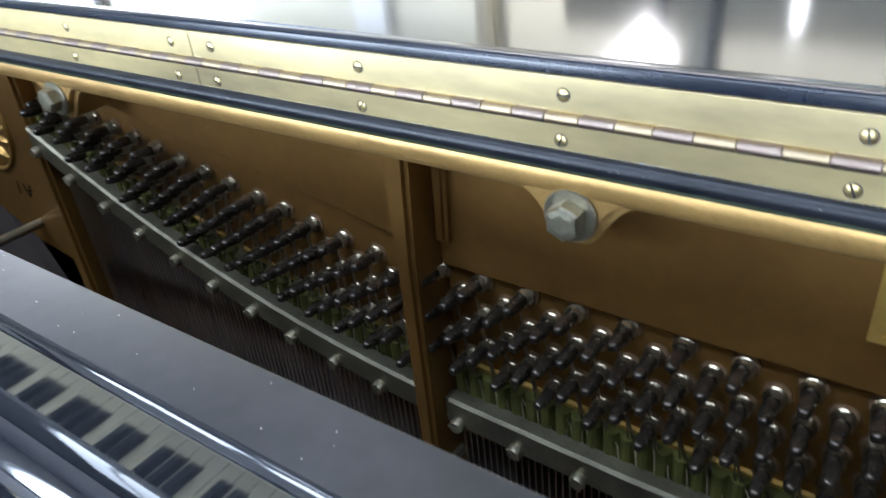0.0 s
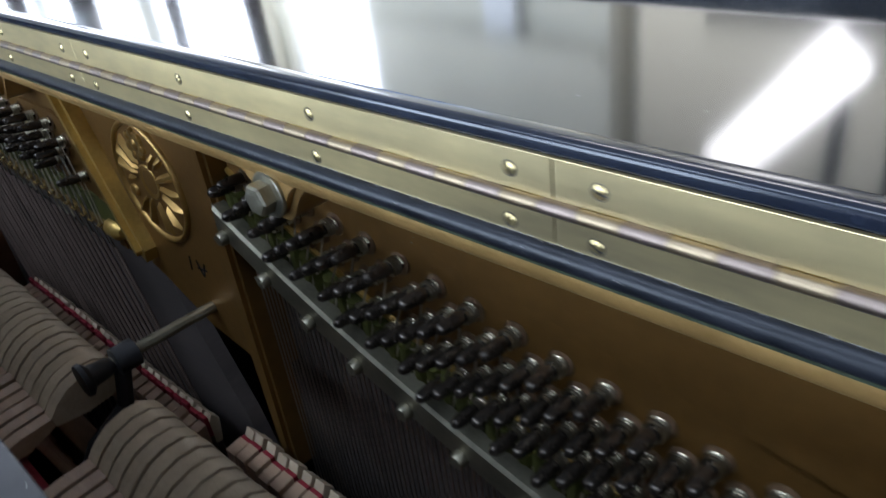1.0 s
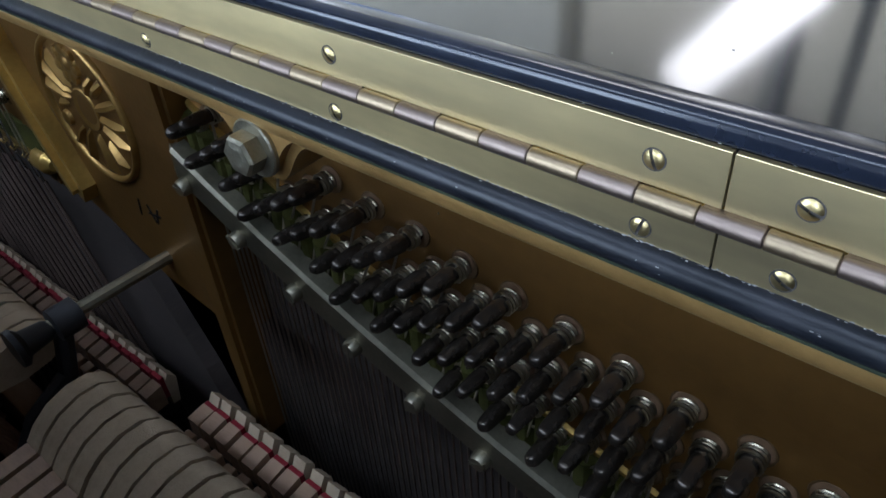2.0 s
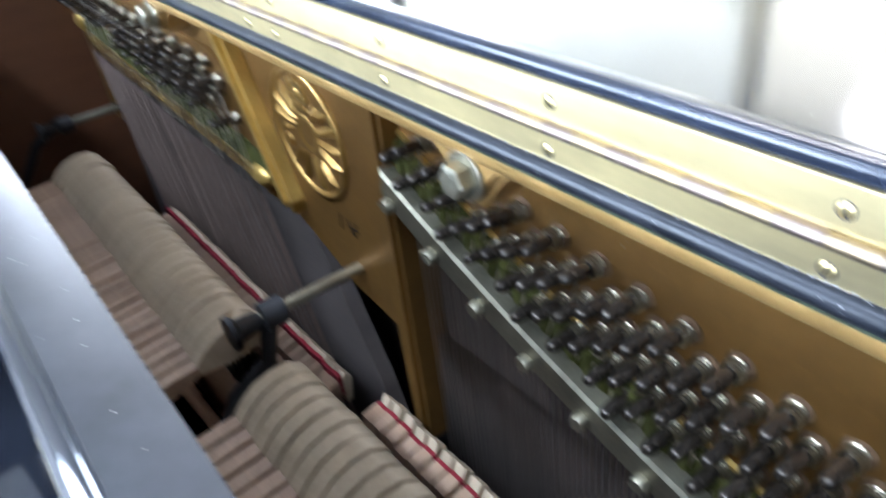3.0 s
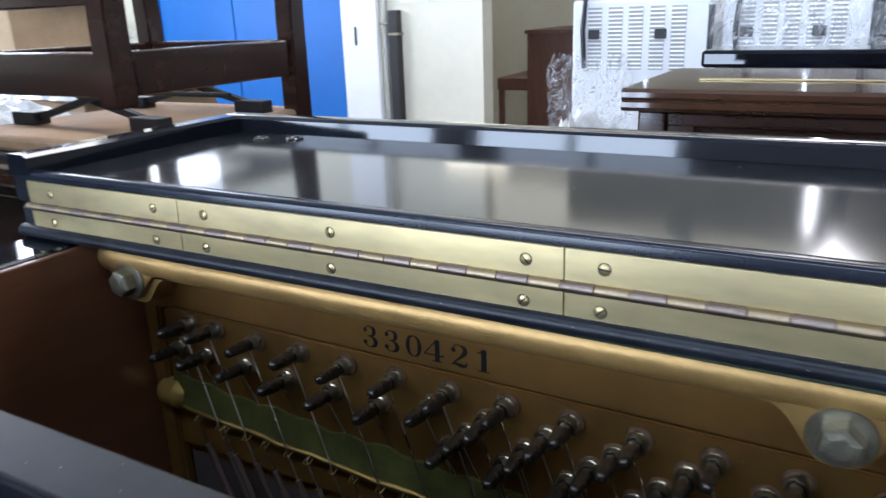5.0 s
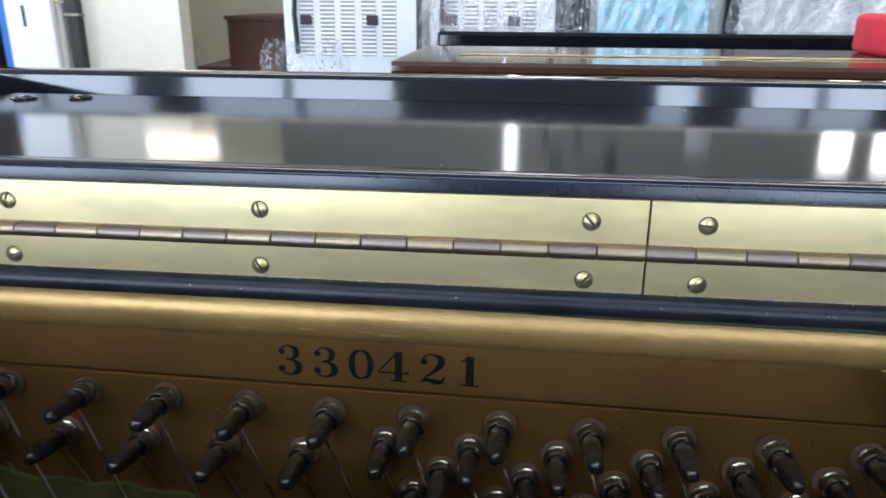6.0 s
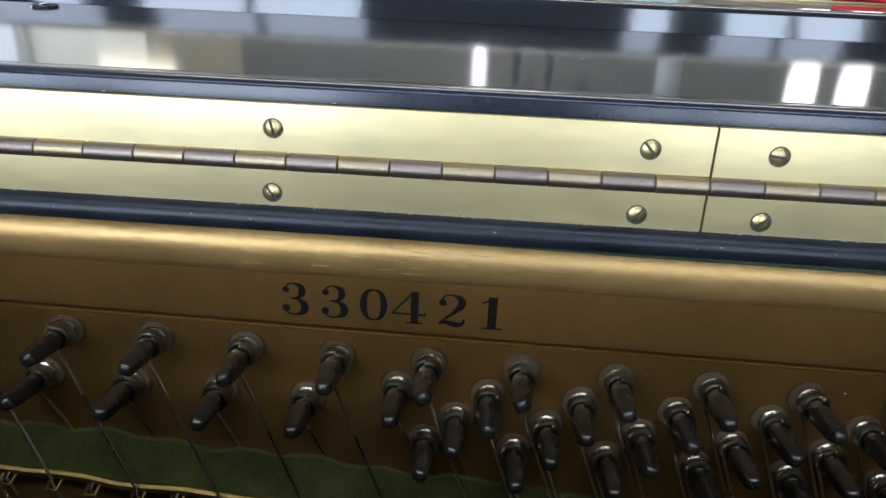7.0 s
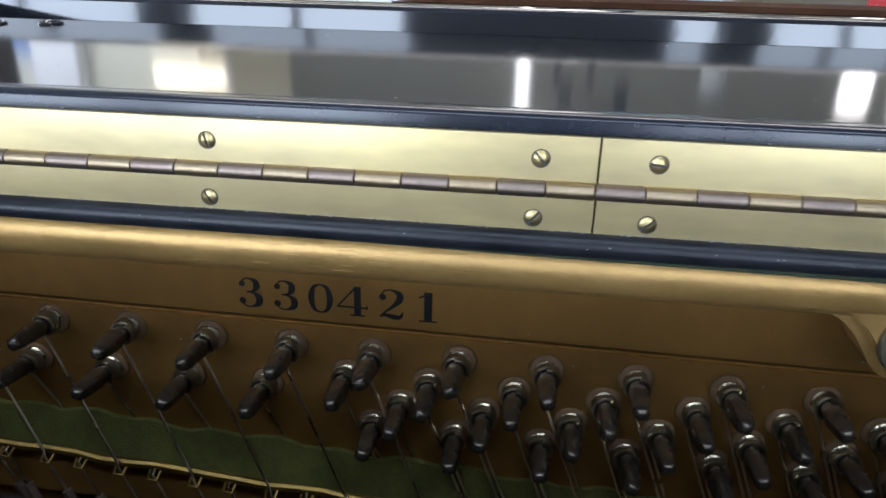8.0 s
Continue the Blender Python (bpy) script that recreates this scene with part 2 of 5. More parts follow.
def tube(bm, points, r, n=6):
    """A round rod through the points."""
    points = [Vector(p) for p in points]
    loops = []
    for i, p in enumerate(points):
        d = (points[min(i + 1, len(points) - 1)] - points[max(i - 1, 0)]).normalized()
        u = d.orthogonal().normalized() if i == 0 else (u - d * u.dot(d)).normalized()
        v = d.cross(u)
        loops.append([bm.verts.new(p + r * (math.cos(2 * math.pi * k / n) * u + math.sin(2 * math.pi * k / n) * v)) for k in range(n)])
    for a, b in zip(loops, loops[1:]):
        for k in range(n):
            bm.faces.new((a[k], a[(k + 1) % n], b[(k + 1) % n], b[k]))
    bm.faces.new(loops[0][::-1])
    bm.faces.new(loops[-1])
    return bm


def mesh_of(name, bm, material, smooth=False):
    me = bpy.data.meshes.new(name)
    bm.to_mesh(me)
    bm.free()
    me.materials.append(material)
    if smooth:
        me.polygons.foreach_set("use_smooth", [True] * len(me.polygons))
        me.set_sharp_from_angle(angle=radians(35))
    return me


def part(name, bm, material, parent, label="", smooth=False):
    ob = new(name, mesh_of(name, bm, material, smooth) if isinstance(bm, bmesh.types.BMesh) else bm)
    ob.parent = parent
    if label:
        ob["label"] = label
    return ob


def piece(name, me, parent, m):
    ob = new(name, me)
    ob.parent = parent
    ob.matrix_basis = m
    return ob


def thing(name, label, category, at=(0, 0, 0), group="", turn=0):
    ob = new(name)
    ob.empty_display_size = 0.05
    ob.matrix_basis = pose(*at, 0, 0, turn)
    return tagged(ob, label, category, group)


def slab(name, x0, x1, y0, y1, z0, z1, material, label, category):
    ob = new(name, mesh_of(name, box(bmesh.new(), x0, x1, y0, y1, z0, z1), material))
    return tagged(ob, label, category, kind="structure")


B = bmesh.new

# ---- the hall ----
X0, X1, YF, YB, H = -7.2, 4.6, -4.0, 7.6, 5.6
slab("floor", X0 - 1, X1 + 1, YF - 1, YB + 1, -0.2, 0, FLOOR, "grey concrete floor of the storage hall", "floor")
bm = bmesh.new()
FILL_ROOF = (-3.6, 2.6, -3.0, -2.2)   # unseen roof light over the keyboard side, added to brighten the plate and pins
FILL_ROOF_B = (-3.0, 2.6, 2.35, 3.30)   # second unseen roof light over the far rows, added to brighten the cabinets
for a, b_, c, d in ((X0 - 0.2, X1 + 0.2, YF - 0.2, FILL_ROOF[2]), (X0 - 0.2, X1 + 0.2, FILL_ROOF[3], FILL_ROOF_B[2]), (X0 - 0.2, X1 + 0.2, FILL_ROOF_B[3], YB + 0.2), (X0 - 0.2, FILL_ROOF[0], FILL_ROOF[2], FILL_ROOF[3]), (FILL_ROOF[1], X1 + 0.2, FILL_ROOF[2], FILL_ROOF[3]), (X0 - 0.2, FILL_ROOF_B[0], FILL_ROOF_B[2], FILL_ROOF_B[3]), (FILL_ROOF_B[1], X1 + 0.2, FILL_ROOF_B[2], FILL_ROOF_B[3])):
    box(bm, a, b_, c, d, H, H + 0.2)
tagged(new("ceiling", mesh_of("ceiling", bm, CEIL)), "grey sheet metal hall ceiling with added, unseen roof lights", "ceiling", kind="structure")


def wall_with(name, axis, at, thick, a0, a1, holes, material, label):
    """A wall along x (axis 'x', at y) or along y (axis 'y', at x), with openings (a, b, z0, z1) cut through."""
    bm = B()
    def blk(a, b, z0, z1):
        if b - a < 1e-4 or z1 - z0 < 1e-4:
            return
        if axis == "x":
            box(bm, a, b, at, at + thick, z0, z1)
        else:
            box(bm, at, at + thick, a, b, z0, z1)
    cuts = sorted({a0, a1, *[h[0] for h in holes], *[h[1] for h in holes]})
    for a, b in zip(cuts, cuts[1:]):
        z = 0
        for h in sorted([h for h in holes if h[0] <= a + 1e-6 and h[1] >= b - 1e-6], key=lambda h: h[2]):
            blk(a, b, z, h[2])
            z = h[3]
        blk(a, b, z, H)
    return tagged(new(name, mesh_of(name, bm, material)), label, "wall", kind="structure")


def window(name, axis, at, hole, bars, mat_frame, inward=1, label="steel window with bright daylight behind"):
    """A frame and bars in an opening, with the pane left as open air."""
    a, b, z0, z1 = hole
    w = tagged(new(name), label, "window", kind="structure")
    def bar(nm, p, q, c, d):
        bm = B()
        box(bm, *((p, q, at + 0.05, at + 0.11) if axis == "x" else (at + 0.05, at + 0.11, p, q)), c, d, 0.006)
        part(nm, bm, mat_frame, w)
    bar("window_frame", a, a + 0.06, z0, z1)
    bar("window_frame", b - 0.06, b, z0, z1)
    bar("window_frame", a + 0.06, b - 0.06, z0, z0 + 0.06)
    bar("window_frame", a + 0.06, b - 0.06, z1 - 0.06, z1)
    for i in range(1, bars + 1):
        c = a + (b - a) * i / (bars + 1)
        wide = 0.05 if i % 2 else 0.11
        bar("mullion", c - wide / 2, c + wide / 2, z0 + 0.06, z1 - 0.06)


# The pier from -1.20 to 0.28 stands in for the camera holder's dark reflection.
front_holes = [(-4.60, -2.90, 0.35, 3.4), (-2.65, -1.20, 0.35, 3.4), (0.28, 0.62, 0.35, 3.4), (0.82, 1.72, 0.35, 3.4)]
left_holes = [(0.5, 2.42, 0.92, 1.81), (0.2, 4.5, 2.15, 4.3)]
jut_holes = [(-7.0, -5.6, 2.3, 4.2)]
back_holes = [(-4.25, -1.90, 3.0, 5.4), (-1.84, 1.8, 3.0, 5.4), (2.0, 4.4, 3.0, 5.3)]
wall_with("wall_south", "x", YF - 0.16, 0.16, X0, X1, front_holes, GREYWALL, "pale grey wall with tall windows, wide pier added as dark reflection")
wall_with("wall_west", "y", X0 - 0.16, 0.16, YF, YB, left_holes, WALL, "cream wall with a low and a high window")
wall_with("wall_jut", "x", 4.8, 0.16, X0, -2.78, jut_holes, WALL, "cream painted wall beside a blue door")
wall_with("wall_return", "y", -4.46, 0.16, 4.96, YB, [(5.05, 7.5, 3.0, 5.4)], WALL, "cream painted wall return with an added high window")
wall_with("wall_north", "x", YB, 0.16, -4.46, X1, back_holes, WALL, "cream back wall with added high windows")
slab("wall_east", X1, X1 + 0.16, YF, YB, 0, H, GREYWALL, "pale grey hall wall", "wall")
for i, h in enumerate(front_holes):
    window("window_%d" % (i + 11), "x", YF - 0.16, h, 0 if h[1] - h[0] < 0.5 else 1, WHITE)
window("window_4", "y", X0 - 0.16, left_holes[0], 0, BLUEFRAME, label="low window with a blue steel frame, glaring daylight")
window("window_5", "y", X0 - 0.16, left_holes[1], 3, WHITE)
window("window_6", "x", 4.8, jut_holes[0], 1, WHITE)
for i, h in enumerate(back_holes):
    window("window_%d" % (i + 7), "x", YB, h, 0, WHITE)


def backdrop(name, pts, material):
    bm = B()
    bm.faces.new([bm.verts.new(p) for p in pts])
    tagged(new(name, mesh_of(name, bm, material)), "bright overcast sky beyond the windows", "sky", kind="structure")


backdrop("backdrop_south", [(X0, YF - 0.6, 0.3), (X1, YF - 0.6, 0.3), (X1, YF - 0.6, 4.9), (X0, YF - 0.6, 4.9)], DAY_FRONT)
backdrop("backdrop_west", [(X0 - 0.6, 0, 0.3), (X0 - 0.6, 5.2, 0.3), (X0 - 0.6, 5.2, 4.8), (X0 - 0.6, 0, 4.8)], DAY_LEFT)
backdrop("backdrop_jut", [(-7.15, 5.3, 2.1), (-5.4, 5.3, 2.1), (-5.4, 5.3, 4.5), (-7.15, 5.3, 4.5)], DAY_LEFT)
backdrop("backdrop_north", [(-4.6, YB + 0.5, 1.6), (3.2, YB + 0.5, 1.6), (3.2, YB + 0.5, 5.55), (-4.6, YB + 0.5, 5.55)], DAY_BACK)

for k, s in enumerate((FILL_ROOF, FILL_ROOF_B)):
    backdrop("backdrop_roof_%d" % (k + 1), [(s[0] - 0.2, s[2] - 0.2, H + 0.4), (s[1] + 0.2, s[2] - 0.2, H + 0.4), (s[1] + 0.2, s[3] + 0.2, H + 0.4), (s[0] - 0.2, s[3] + 0.2, H + 0.4)], DAY_FRONT if k == 0 else DAY_BACK)

# Unseen frosted panes, added so that the lid reflects an even pale grey.
frost = bpy.data.materials.new("frosted_pane")
frost.use_nodes = True
fn = frost.node_tree.nodes.new("ShaderNodeBsdfTranslucent")
fn.inputs["Color"].default_value = (0.31, 0.31, 0.285, 1)
frost.node_tree.links.new(fn.outputs[0], frost.node_tree.nodes["Material Output"].inputs["Surface"])
for i, h in enumerate(back_holes):
    pane = slab("pane_%d" % (i + 1), h[0] + 0.06, h[1] - 0.06, YB + 0.07, YB + 0.078, h[2] + 0.06, h[3] - 0.06, frost, "added frosted pane evening out the lid's reflection", "window pane")
# Added to brighten the dark strip that the return wall leaves in the lid.
slab("pane_4", -4.395, -4.387, 5.05, 7.5, 3.0, 5.4, frost, "added frosted pane evening out the lid's reflection", "window pane")
backdrop("backdrop_return", [(-4.95, 4.98, 1.6), (-4.95, YB + 0.2, 1.6), (-4.95, YB + 0.2, 5.55), (-4.95, 4.98, 5.55)], DAY_BACK)
# Dark sheets added out of view to darken what the lid reflects.
slab("dark_screen_front", -2.4, X1, 5.6, 5.72, 1.80, 2.90, DARK_SCREEN, "added unseen dark front that darkens the lid's reflection", "loft")
slab("dark_screen_deck", -2.4, X1, 5.73, YB, 2.78, 2.90, DARK_SCREEN, "added unseen dark deck behind the dark front", "loft")
tl = thing("tube_lamp", "lit upright white tube lamp on the added dark front", "lamp", (-0.55, 5.55, 1.95))
part("housing", box(B(), -0.06, 0.06, 0.02, 0.049, 0.0, 0.85, 0.008), WHITE, tl)
part("tube", tube(B(), [(0, 0.0, 0.03), (0, 0.0, 0.82)], 0.022, 10), TUBE_W, tl)
for x in (1.85, 2.22):
    sq = thing("box_lamp", "lit white box lamp on the added dark front", "lamp", (x, 5.55, 2.05))
    part("housing", box(B(), -0.11, 0.11, 0.012, 0.049, 0.0, 0.32, 0.008), WHITE, sq)
    part("diffuser", box(B(), -0.10, 0.10, 0.0, 0.011, 0.01, 0.31, 0.006), TUBE_W, sq)

# blue steel double door with its white jamb
door = tagged(new("door_1"), "closed bright blue steel door with vertical seams", "door", kind="structure")
for a, b in ((-6.06, -5.17), (-5.16, -4.47), (-4.46, -4.0)):
    part("door_panel", box(B(), a, b, 4.765, 4.797, 0.02, 2.0 if a < -5.5 else 2.08, 0.008), BLUE, door)
part("door_frame", box(B(), -6.14, -6.06, 4.75, 4.797, 0, 2.08, 0.006), BLUE, door)
part("door_frame", box(B(), -6.06, -5.17, 4.75, 4.797, 2.0, 2.08, 0.006), BLUE, door)
part("jamb", box(B(), -4.0, -3.66, 4.74, 4.797, 0, 2.9, 0.01), WHITE, door, "white painted jamb")
part("latch_slot", box(B(), -3.87, -3.855, 4.732, 4.74, 1.08, 1.22), SLOT, door)

pipe = thing("wall_pipe", "thin grey pipe with clips along the cream wall", "pipe", (-3.6, 4.77, 0))
part("pipe", tube(B(), [(0, 0, 0), (0, 0, 2.9)], 0.018, 10), PIPEGREY, pipe)
for z in (0.4, 1.24, 2.1):
    part("clip", box(B(), -0.035, 0.035, -0.025, 0.03, z - 0.01, z + 0.01, 0.003), STEEL, pipe)
guard = thing("pipe_guard", "black rubber guard on the cream wall", "pipe guard", (-3.51, 4.76, 0))
part("guard", box(B(), -0.045, 0.045, -0.03, 0.04, 0, 1.335, 0.012), DARKPLASTIC, guard)
for z in (0.45, 1.15):
    part("strap", box(B(), -0.055, 0.055, -0.036, 0.038, z, z + 0.02, 0.002), STEEL, guard)
sw = thing("wall_switch", "small white switch plate on the cream wall", "switch", (-3.02, 4.795, 1.62))
part("plate", box(B(), -0.035, 0.035, -0.012, 0.003, -0.06, 0.06, 0.004), WHITE, sw)
part("rocker", box(B(), -0.015, 0.015, -0.017, -0.012, -0.025, 0.025, 0.002), WHITE, sw)
note = thing("notice_strip", "narrow paper notice with grey unreadable lines", "notice", (-3.35, 4.798, 1.42))
part("paper", box(B(), -0.12, 0.12, -0.004, 0.0, -0.035, 0.035), WHITE, note)
for i in range(5):
    part("print_bar", box(B(), -0.09 + i * 0.037, -0.066 + i * 0.037, -0.006, -0.004, -0.012, 0.014), PIPEGREY, note)
red_sign = thing("wall_sign", "small red and white sign on the wall", "sign", (-6.3, 4.798, 1.72))
part("sign", box(B(), -0.13, 0.13, -0.006, 0.0, -0.04, 0.04, 0.002), mat("red_sign", (0.5, 0.05, 0.06), rough=0.5), red_sign)
# Lamp added in place of a sunlit wall patch, for its warm glow.
lampf = thing("tube_lamp", "added warm lamp standing in for a bright wall patch", "lamp", (-2.80, 4.70, 2.15))
part("housing", box(B(), -0.27, 0.27, 0.0, 0.1, -0.06, 0.10, 0.01), WHITE, lampf)
part("tube", tube(B(), [(-0.24, -0.03, 0.02), (0.24, -0.03, 0.02)], 0.035, 10), TUBE, lampf)
# diagonal braces and beams on the west side of the hall
for k, (p, q, r) in enumerate((((-7.1, 0.0, 2.05), (-7.1, 4.7, 2.05), 0.07), ((-7.05, 3.2, 0.0), (-7.05, 3.2, 4.8), 0.09), ((-7.0, 3.3, 2.1), (-6.4, 4.7, 1.2), 0.05), ((-7.1, 4.72, 2.9), (-2.8, 4.72, 2.98), 0.08))):
    br = thing("steel_beam", "cream painted steel beam along the hall wall", "beam", p)
    part("beam", tube(B(), [(0, 0, 0), tuple(b - a for a, b in zip(p, q))], r, 4), WALL, br)

# ---- the opened upright piano ----
piano = thing("upright_piano", "opened black upright piano, lid folded back, brass hinge, bronze plate", "piano")
XL, XR = -0.705, 0.775          # ends of the top
SEAMS = (-0.694, -0.578, -0.3855, -0.0845, 0.209, 0.503, 0.764)
SCREWS = (-0.675, -0.595, -0.561, -0.488, -0.400, -0.371, -0.279, -0.188, -0.099, -0.070, 0.020, 0.108, 0.195, 0.223, 0.309, 0.396, 0.484, 0.522, 0.60, 0.68, 0.745)
BOLTS = (-0.634, -0.294, 0.052, 0.394, 0.715)

# case
part("side", box(B(), -0.702, -0.662, -0.1475, 0.30, 0.02, 1.1955, 0.003), BLACK, piano)
part("side", box(B(), 0.735, 0.772, -0.1475, 0.30, 0.02, 1.1955, 0.003), BLACK, piano)
part("side_lining", box(B(), -0.6615, -0.657, -0.1255, 0.06, 0.55, 1.1945, 0.001), MAHOG, piano, "red-brown veneered inner face of the side")
part("side_lining", box(B(), 0.7305, 0.7345, -0.1255, 0.06, 0.55, 1.1945, 0.001), MAHOG, piano, "red-brown veneered inner face of the side")
part("back_board", box(B(), -0.661, 0.734, 0.27, 0.30, 0.05, 1.19, 0.003), SOUND, piano)
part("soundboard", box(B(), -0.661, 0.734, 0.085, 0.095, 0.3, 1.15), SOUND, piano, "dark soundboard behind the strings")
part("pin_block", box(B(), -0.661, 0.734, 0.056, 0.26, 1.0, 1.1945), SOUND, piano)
part("bottom_board", box(B(), -0.661, 0.734, -0.3, 0.269, 0.05, 0.08), BLACK, piano)
part("bottom_panel", box(B(), -0.661, 0.734, -0.16, -0.14, 0.08, 0.62, 0.003), BLACK, piano)
for x in (-0.702, 0.735):
    part("arm", box(B(), x, x + 0.037, -0.43, -0.1455, 0.55, 0.86, 0.012), BLACK, piano)
    part("leg", box(B(), x + 0.003, x + 0.035, -0.42, -0.36, 0.0, 0.549, 0.006), BLACK, piano)
part("key_bed", box(B(), -0.661, 0.734, -0.42, -0.161, 0.60, 0.66, 0.004), BLACK, piano)
part("key_slip", box(B(), -0.661, 0.734, -0.43, -0.405, 0.661, 0.725, 0.006), BLACK, piano)
KW = 0.0235
white_me = mesh_of("white_key", box(B(), -KW / 2 + 0.0005, KW / 2 - 0.0005, -0.402, -0.255, 0.70, 0.722, 0.0015), IVORY)
black_me = mesh_of("black_key", prism(B(), [(-0.370, 0.722), (-0.364, 0.733), (-0.256, 0.734), (-0.256, 0.722)], "x", -0.005, 0.005), EBONY)
for i in range(52):
    x = -0.575 + i * KW
    piece("white_key", white_me, piano, pose(x, 0, 0))
    if i % 7 in (0, 2, 3, 5, 6) and i < 51:
        piece("black_key", black_me, piano, pose(x + KW / 2, 0, 0))
part("key_rail", box(B(), -0.655, 0.728, -0.254, -0.162, 0.661, 0.730, 0.003), BLACK, piano)

# upper front panel, with its moulding
part("upper_panel", prism(B(), [(-0.1262, 0.62), (-0.1262, 1.1905), (-0.1476, 1.1905), (-0.1476, 0.62)], "x", -0.659, 0.732), PANEL, piano, "glossy black upper panel")
part("cap_strip", prism(B(), [(-0.1262, 1.1907), (-0.1262, 1.1953), (-0.1265, 1.1962), (-0.1273, 1.1965), (-0.1460, 1.1965), (-0.1460, 1.1907)], "x", -0.659, 0.732), STRIP, piano, "satin black cap strip with dust", smooth=True)
part("cap_edge", prism(B(), [(-0.1461, 1.1907), (-0.1461, 1.1964)] + [(-0.1461 - 0.0017 * math.sin(radians(a)), 1.1947 + 0.0017 * math.cos(radians(a))) for a in range(15, 91, 15)] + [(-0.1478, 1.1907)], "x", -0.659, 0.732), BLACK, piano, "polished rounded front edge of the cap strip", smooth=True)
prof = [(-0.1478, 1.1500), (-0.1520, 1.1488), (-0.1565, 1.1450), (-0.1600, 1.1395), (-0.1622, 1.1330), (-0.1628, 1.1275), (-0.1618, 1.1225), (-0.1590, 1.1185), (-0.1550, 1.1165), (-0.1478, 1.1160)]
prof = [(-0.1478 + (y + 0.1478) * 0.85, 1.1180 + (z - 1.116) * 0.65) for y, z in prof]
part("moulding", prism(B(), prof, "x", -0.632, 0.705), MOULD, piano, "rounded black moulding along the panel", smooth=True)
latch = part("latch_pin", lathe(B(), [(-0.004, 0.0028), (0.009, 0.0028), (0.0115, 0.0038), (0.0145, 0.0038), (0.0155, 0.0024)], 14, "z", (-0.683, -0.127, 1.196)), BARIRON, piano, "small steel latch pin on a green felt washer", smooth=True)
part("felt_washer", lathe(B(), [(-0.0005, 0.010), (0.003, 0.011), (0.0045, 0.009)], 12, "z", (-0.683, -0.127, 1.196)), GREEN, latch)

# fixed top, green felt below it, lid with its raised rim
felt = B()
for x0, x1, f0, f1 in ((-0.655, -0.56, 0.0060, 0.0055), (-0.56, -0.40, 0.0055, 0.0008), (-0.40, -0.25, 0.0008, -0.0014), (-0.25, 0.73, -0.0014, -0.0010)):
    corners = [felt.verts.new((x, y, z)) for z in (1.1945, 1.1960) for x, y in ((x0, f0), (x1, f1), (x1, 0.05), (x0, 0.05))]
    for q in ((3, 2, 1, 0), (4, 5, 6, 7), (0, 1, 5, 4), (1, 2, 6, 5), (2, 3, 7, 6), (3, 0, 4, 7)):
        felt.faces.new([corners[i] for i in q])
part("felt_strip", felt, DARKGREEN, piano, "thin green felt strip under the fixed top")
part("fixed_top", prism(B(), [(0.0, 1.1962), (0.30, 1.1962), (0.305, 1.2025), (0.305, 1.209), (0.30, 1.213), (0.003, 1.213), (0.0015, 1.2115), (0.0015, 1.2030), (-0.0010, 1.2026), (-0.0028, 1.2014), (-0.0036, 1.1998), (-0.0036, 1.1982), (-0.0028, 1.1968)], "x", XL, XR), WORN, piano, "black fixed top with scuffed front edge", smooth=True)
lid = part("lid", prism(B(), [(0.0015, 1.2155), (0.0015, 1.2285), (0.0022, 1.2300), (0.0040, 1.2305), (0.1785, 1.2305), (0.1785, 1.2155)], "x", XL - 0.003, XR + 0.003), LID, piano, "glossy black lid lying upside down")
bead = [(0.0009, 1.2284), (0.0009, 1.2308)] + [(0.0039 - 0.0030 * math.cos(radians(a)), 1.2308 + 0.0022 * math.sin(radians(a))) for a in range(15, 91, 15)] + [(0.0072, 1.2330), (0.0084, 1.2325), (0.0090, 1.2315), (0.0092, 1.2306), (0.0066, 1.2290)]
part("front_bead", prism(B(), bead, "x", XL - 0.0032, XR + 0.0032), EDGE, lid, "rounded blue-black front edge", smooth=True)
rim_prof = [(0.1615, 1.2306), (0.1625, 1.2395), (0.1640, 1.2412), (0.1660, 1.2418), (0.1760, 1.2418), (0.1785, 1.2400), (0.1792, 1.2380), (0.1792, 1.2306)]
part("rim", prism(B(), rim_prof, "x", XL - 0.0034, XR + 0.0034), BLACK, lid, "raised black rim of the lid", smooth=True)
side_prof = [(XL - 0.0045, 1.2302), (XL - 0.0045, 1.2395), (XL - 0.002, 1.2418), (XL + 0.010, 1.2418), (XL + 0.0125, 1.2400), (XL + 0.0135, 1.2306)]
part("rim", prism(B(), side_prof, "y", 0.0006, 0.1612), BLACK, lid, smooth=True)
part("rim", prism(B(), [(XL + XR - u, v) for u, v in side_prof], "y", 0.0006, 0.1612), BLACK, lid, smooth=True)
for x, y in ((-0.652, 0.140), (-0.628, 0.146), (0.70, 0.140)):
    part("rubber_button", lathe(B(), [(0, 0.0058), (0.0008, 0.0055), (0.0012, 0.0045), (0.0008, 0.0036), (0.0002, 0.003)], 16, "z", (x, y, 1.2305)), BLACK, lid, smooth=True)

# hinge: leaves, knuckles, screws
hinge = part("hinge", tube(B(), [(SEAMS[0], -0.0014, 1.2142), (SEAMS[-1], -0.0014, 1.2142)], 0.0017, 8), SLOT, piano, "long dull brass piano hinge")
for a, b in zip(SEAMS, SEAMS[1:]):
    part("upper_leaf", box(B(), a + 0.00022, b - 0.00022, -0.0004, 0.0012, 1.2162, 1.2280, 0.00012, 1), BRASS, hinge)
    part("lower_leaf", box(B(), a + 0.00022, b - 0.00022, -0.0004, 0.0012, 1.2022, 1.2122, 0.00012, 1), BRASS, hinge)
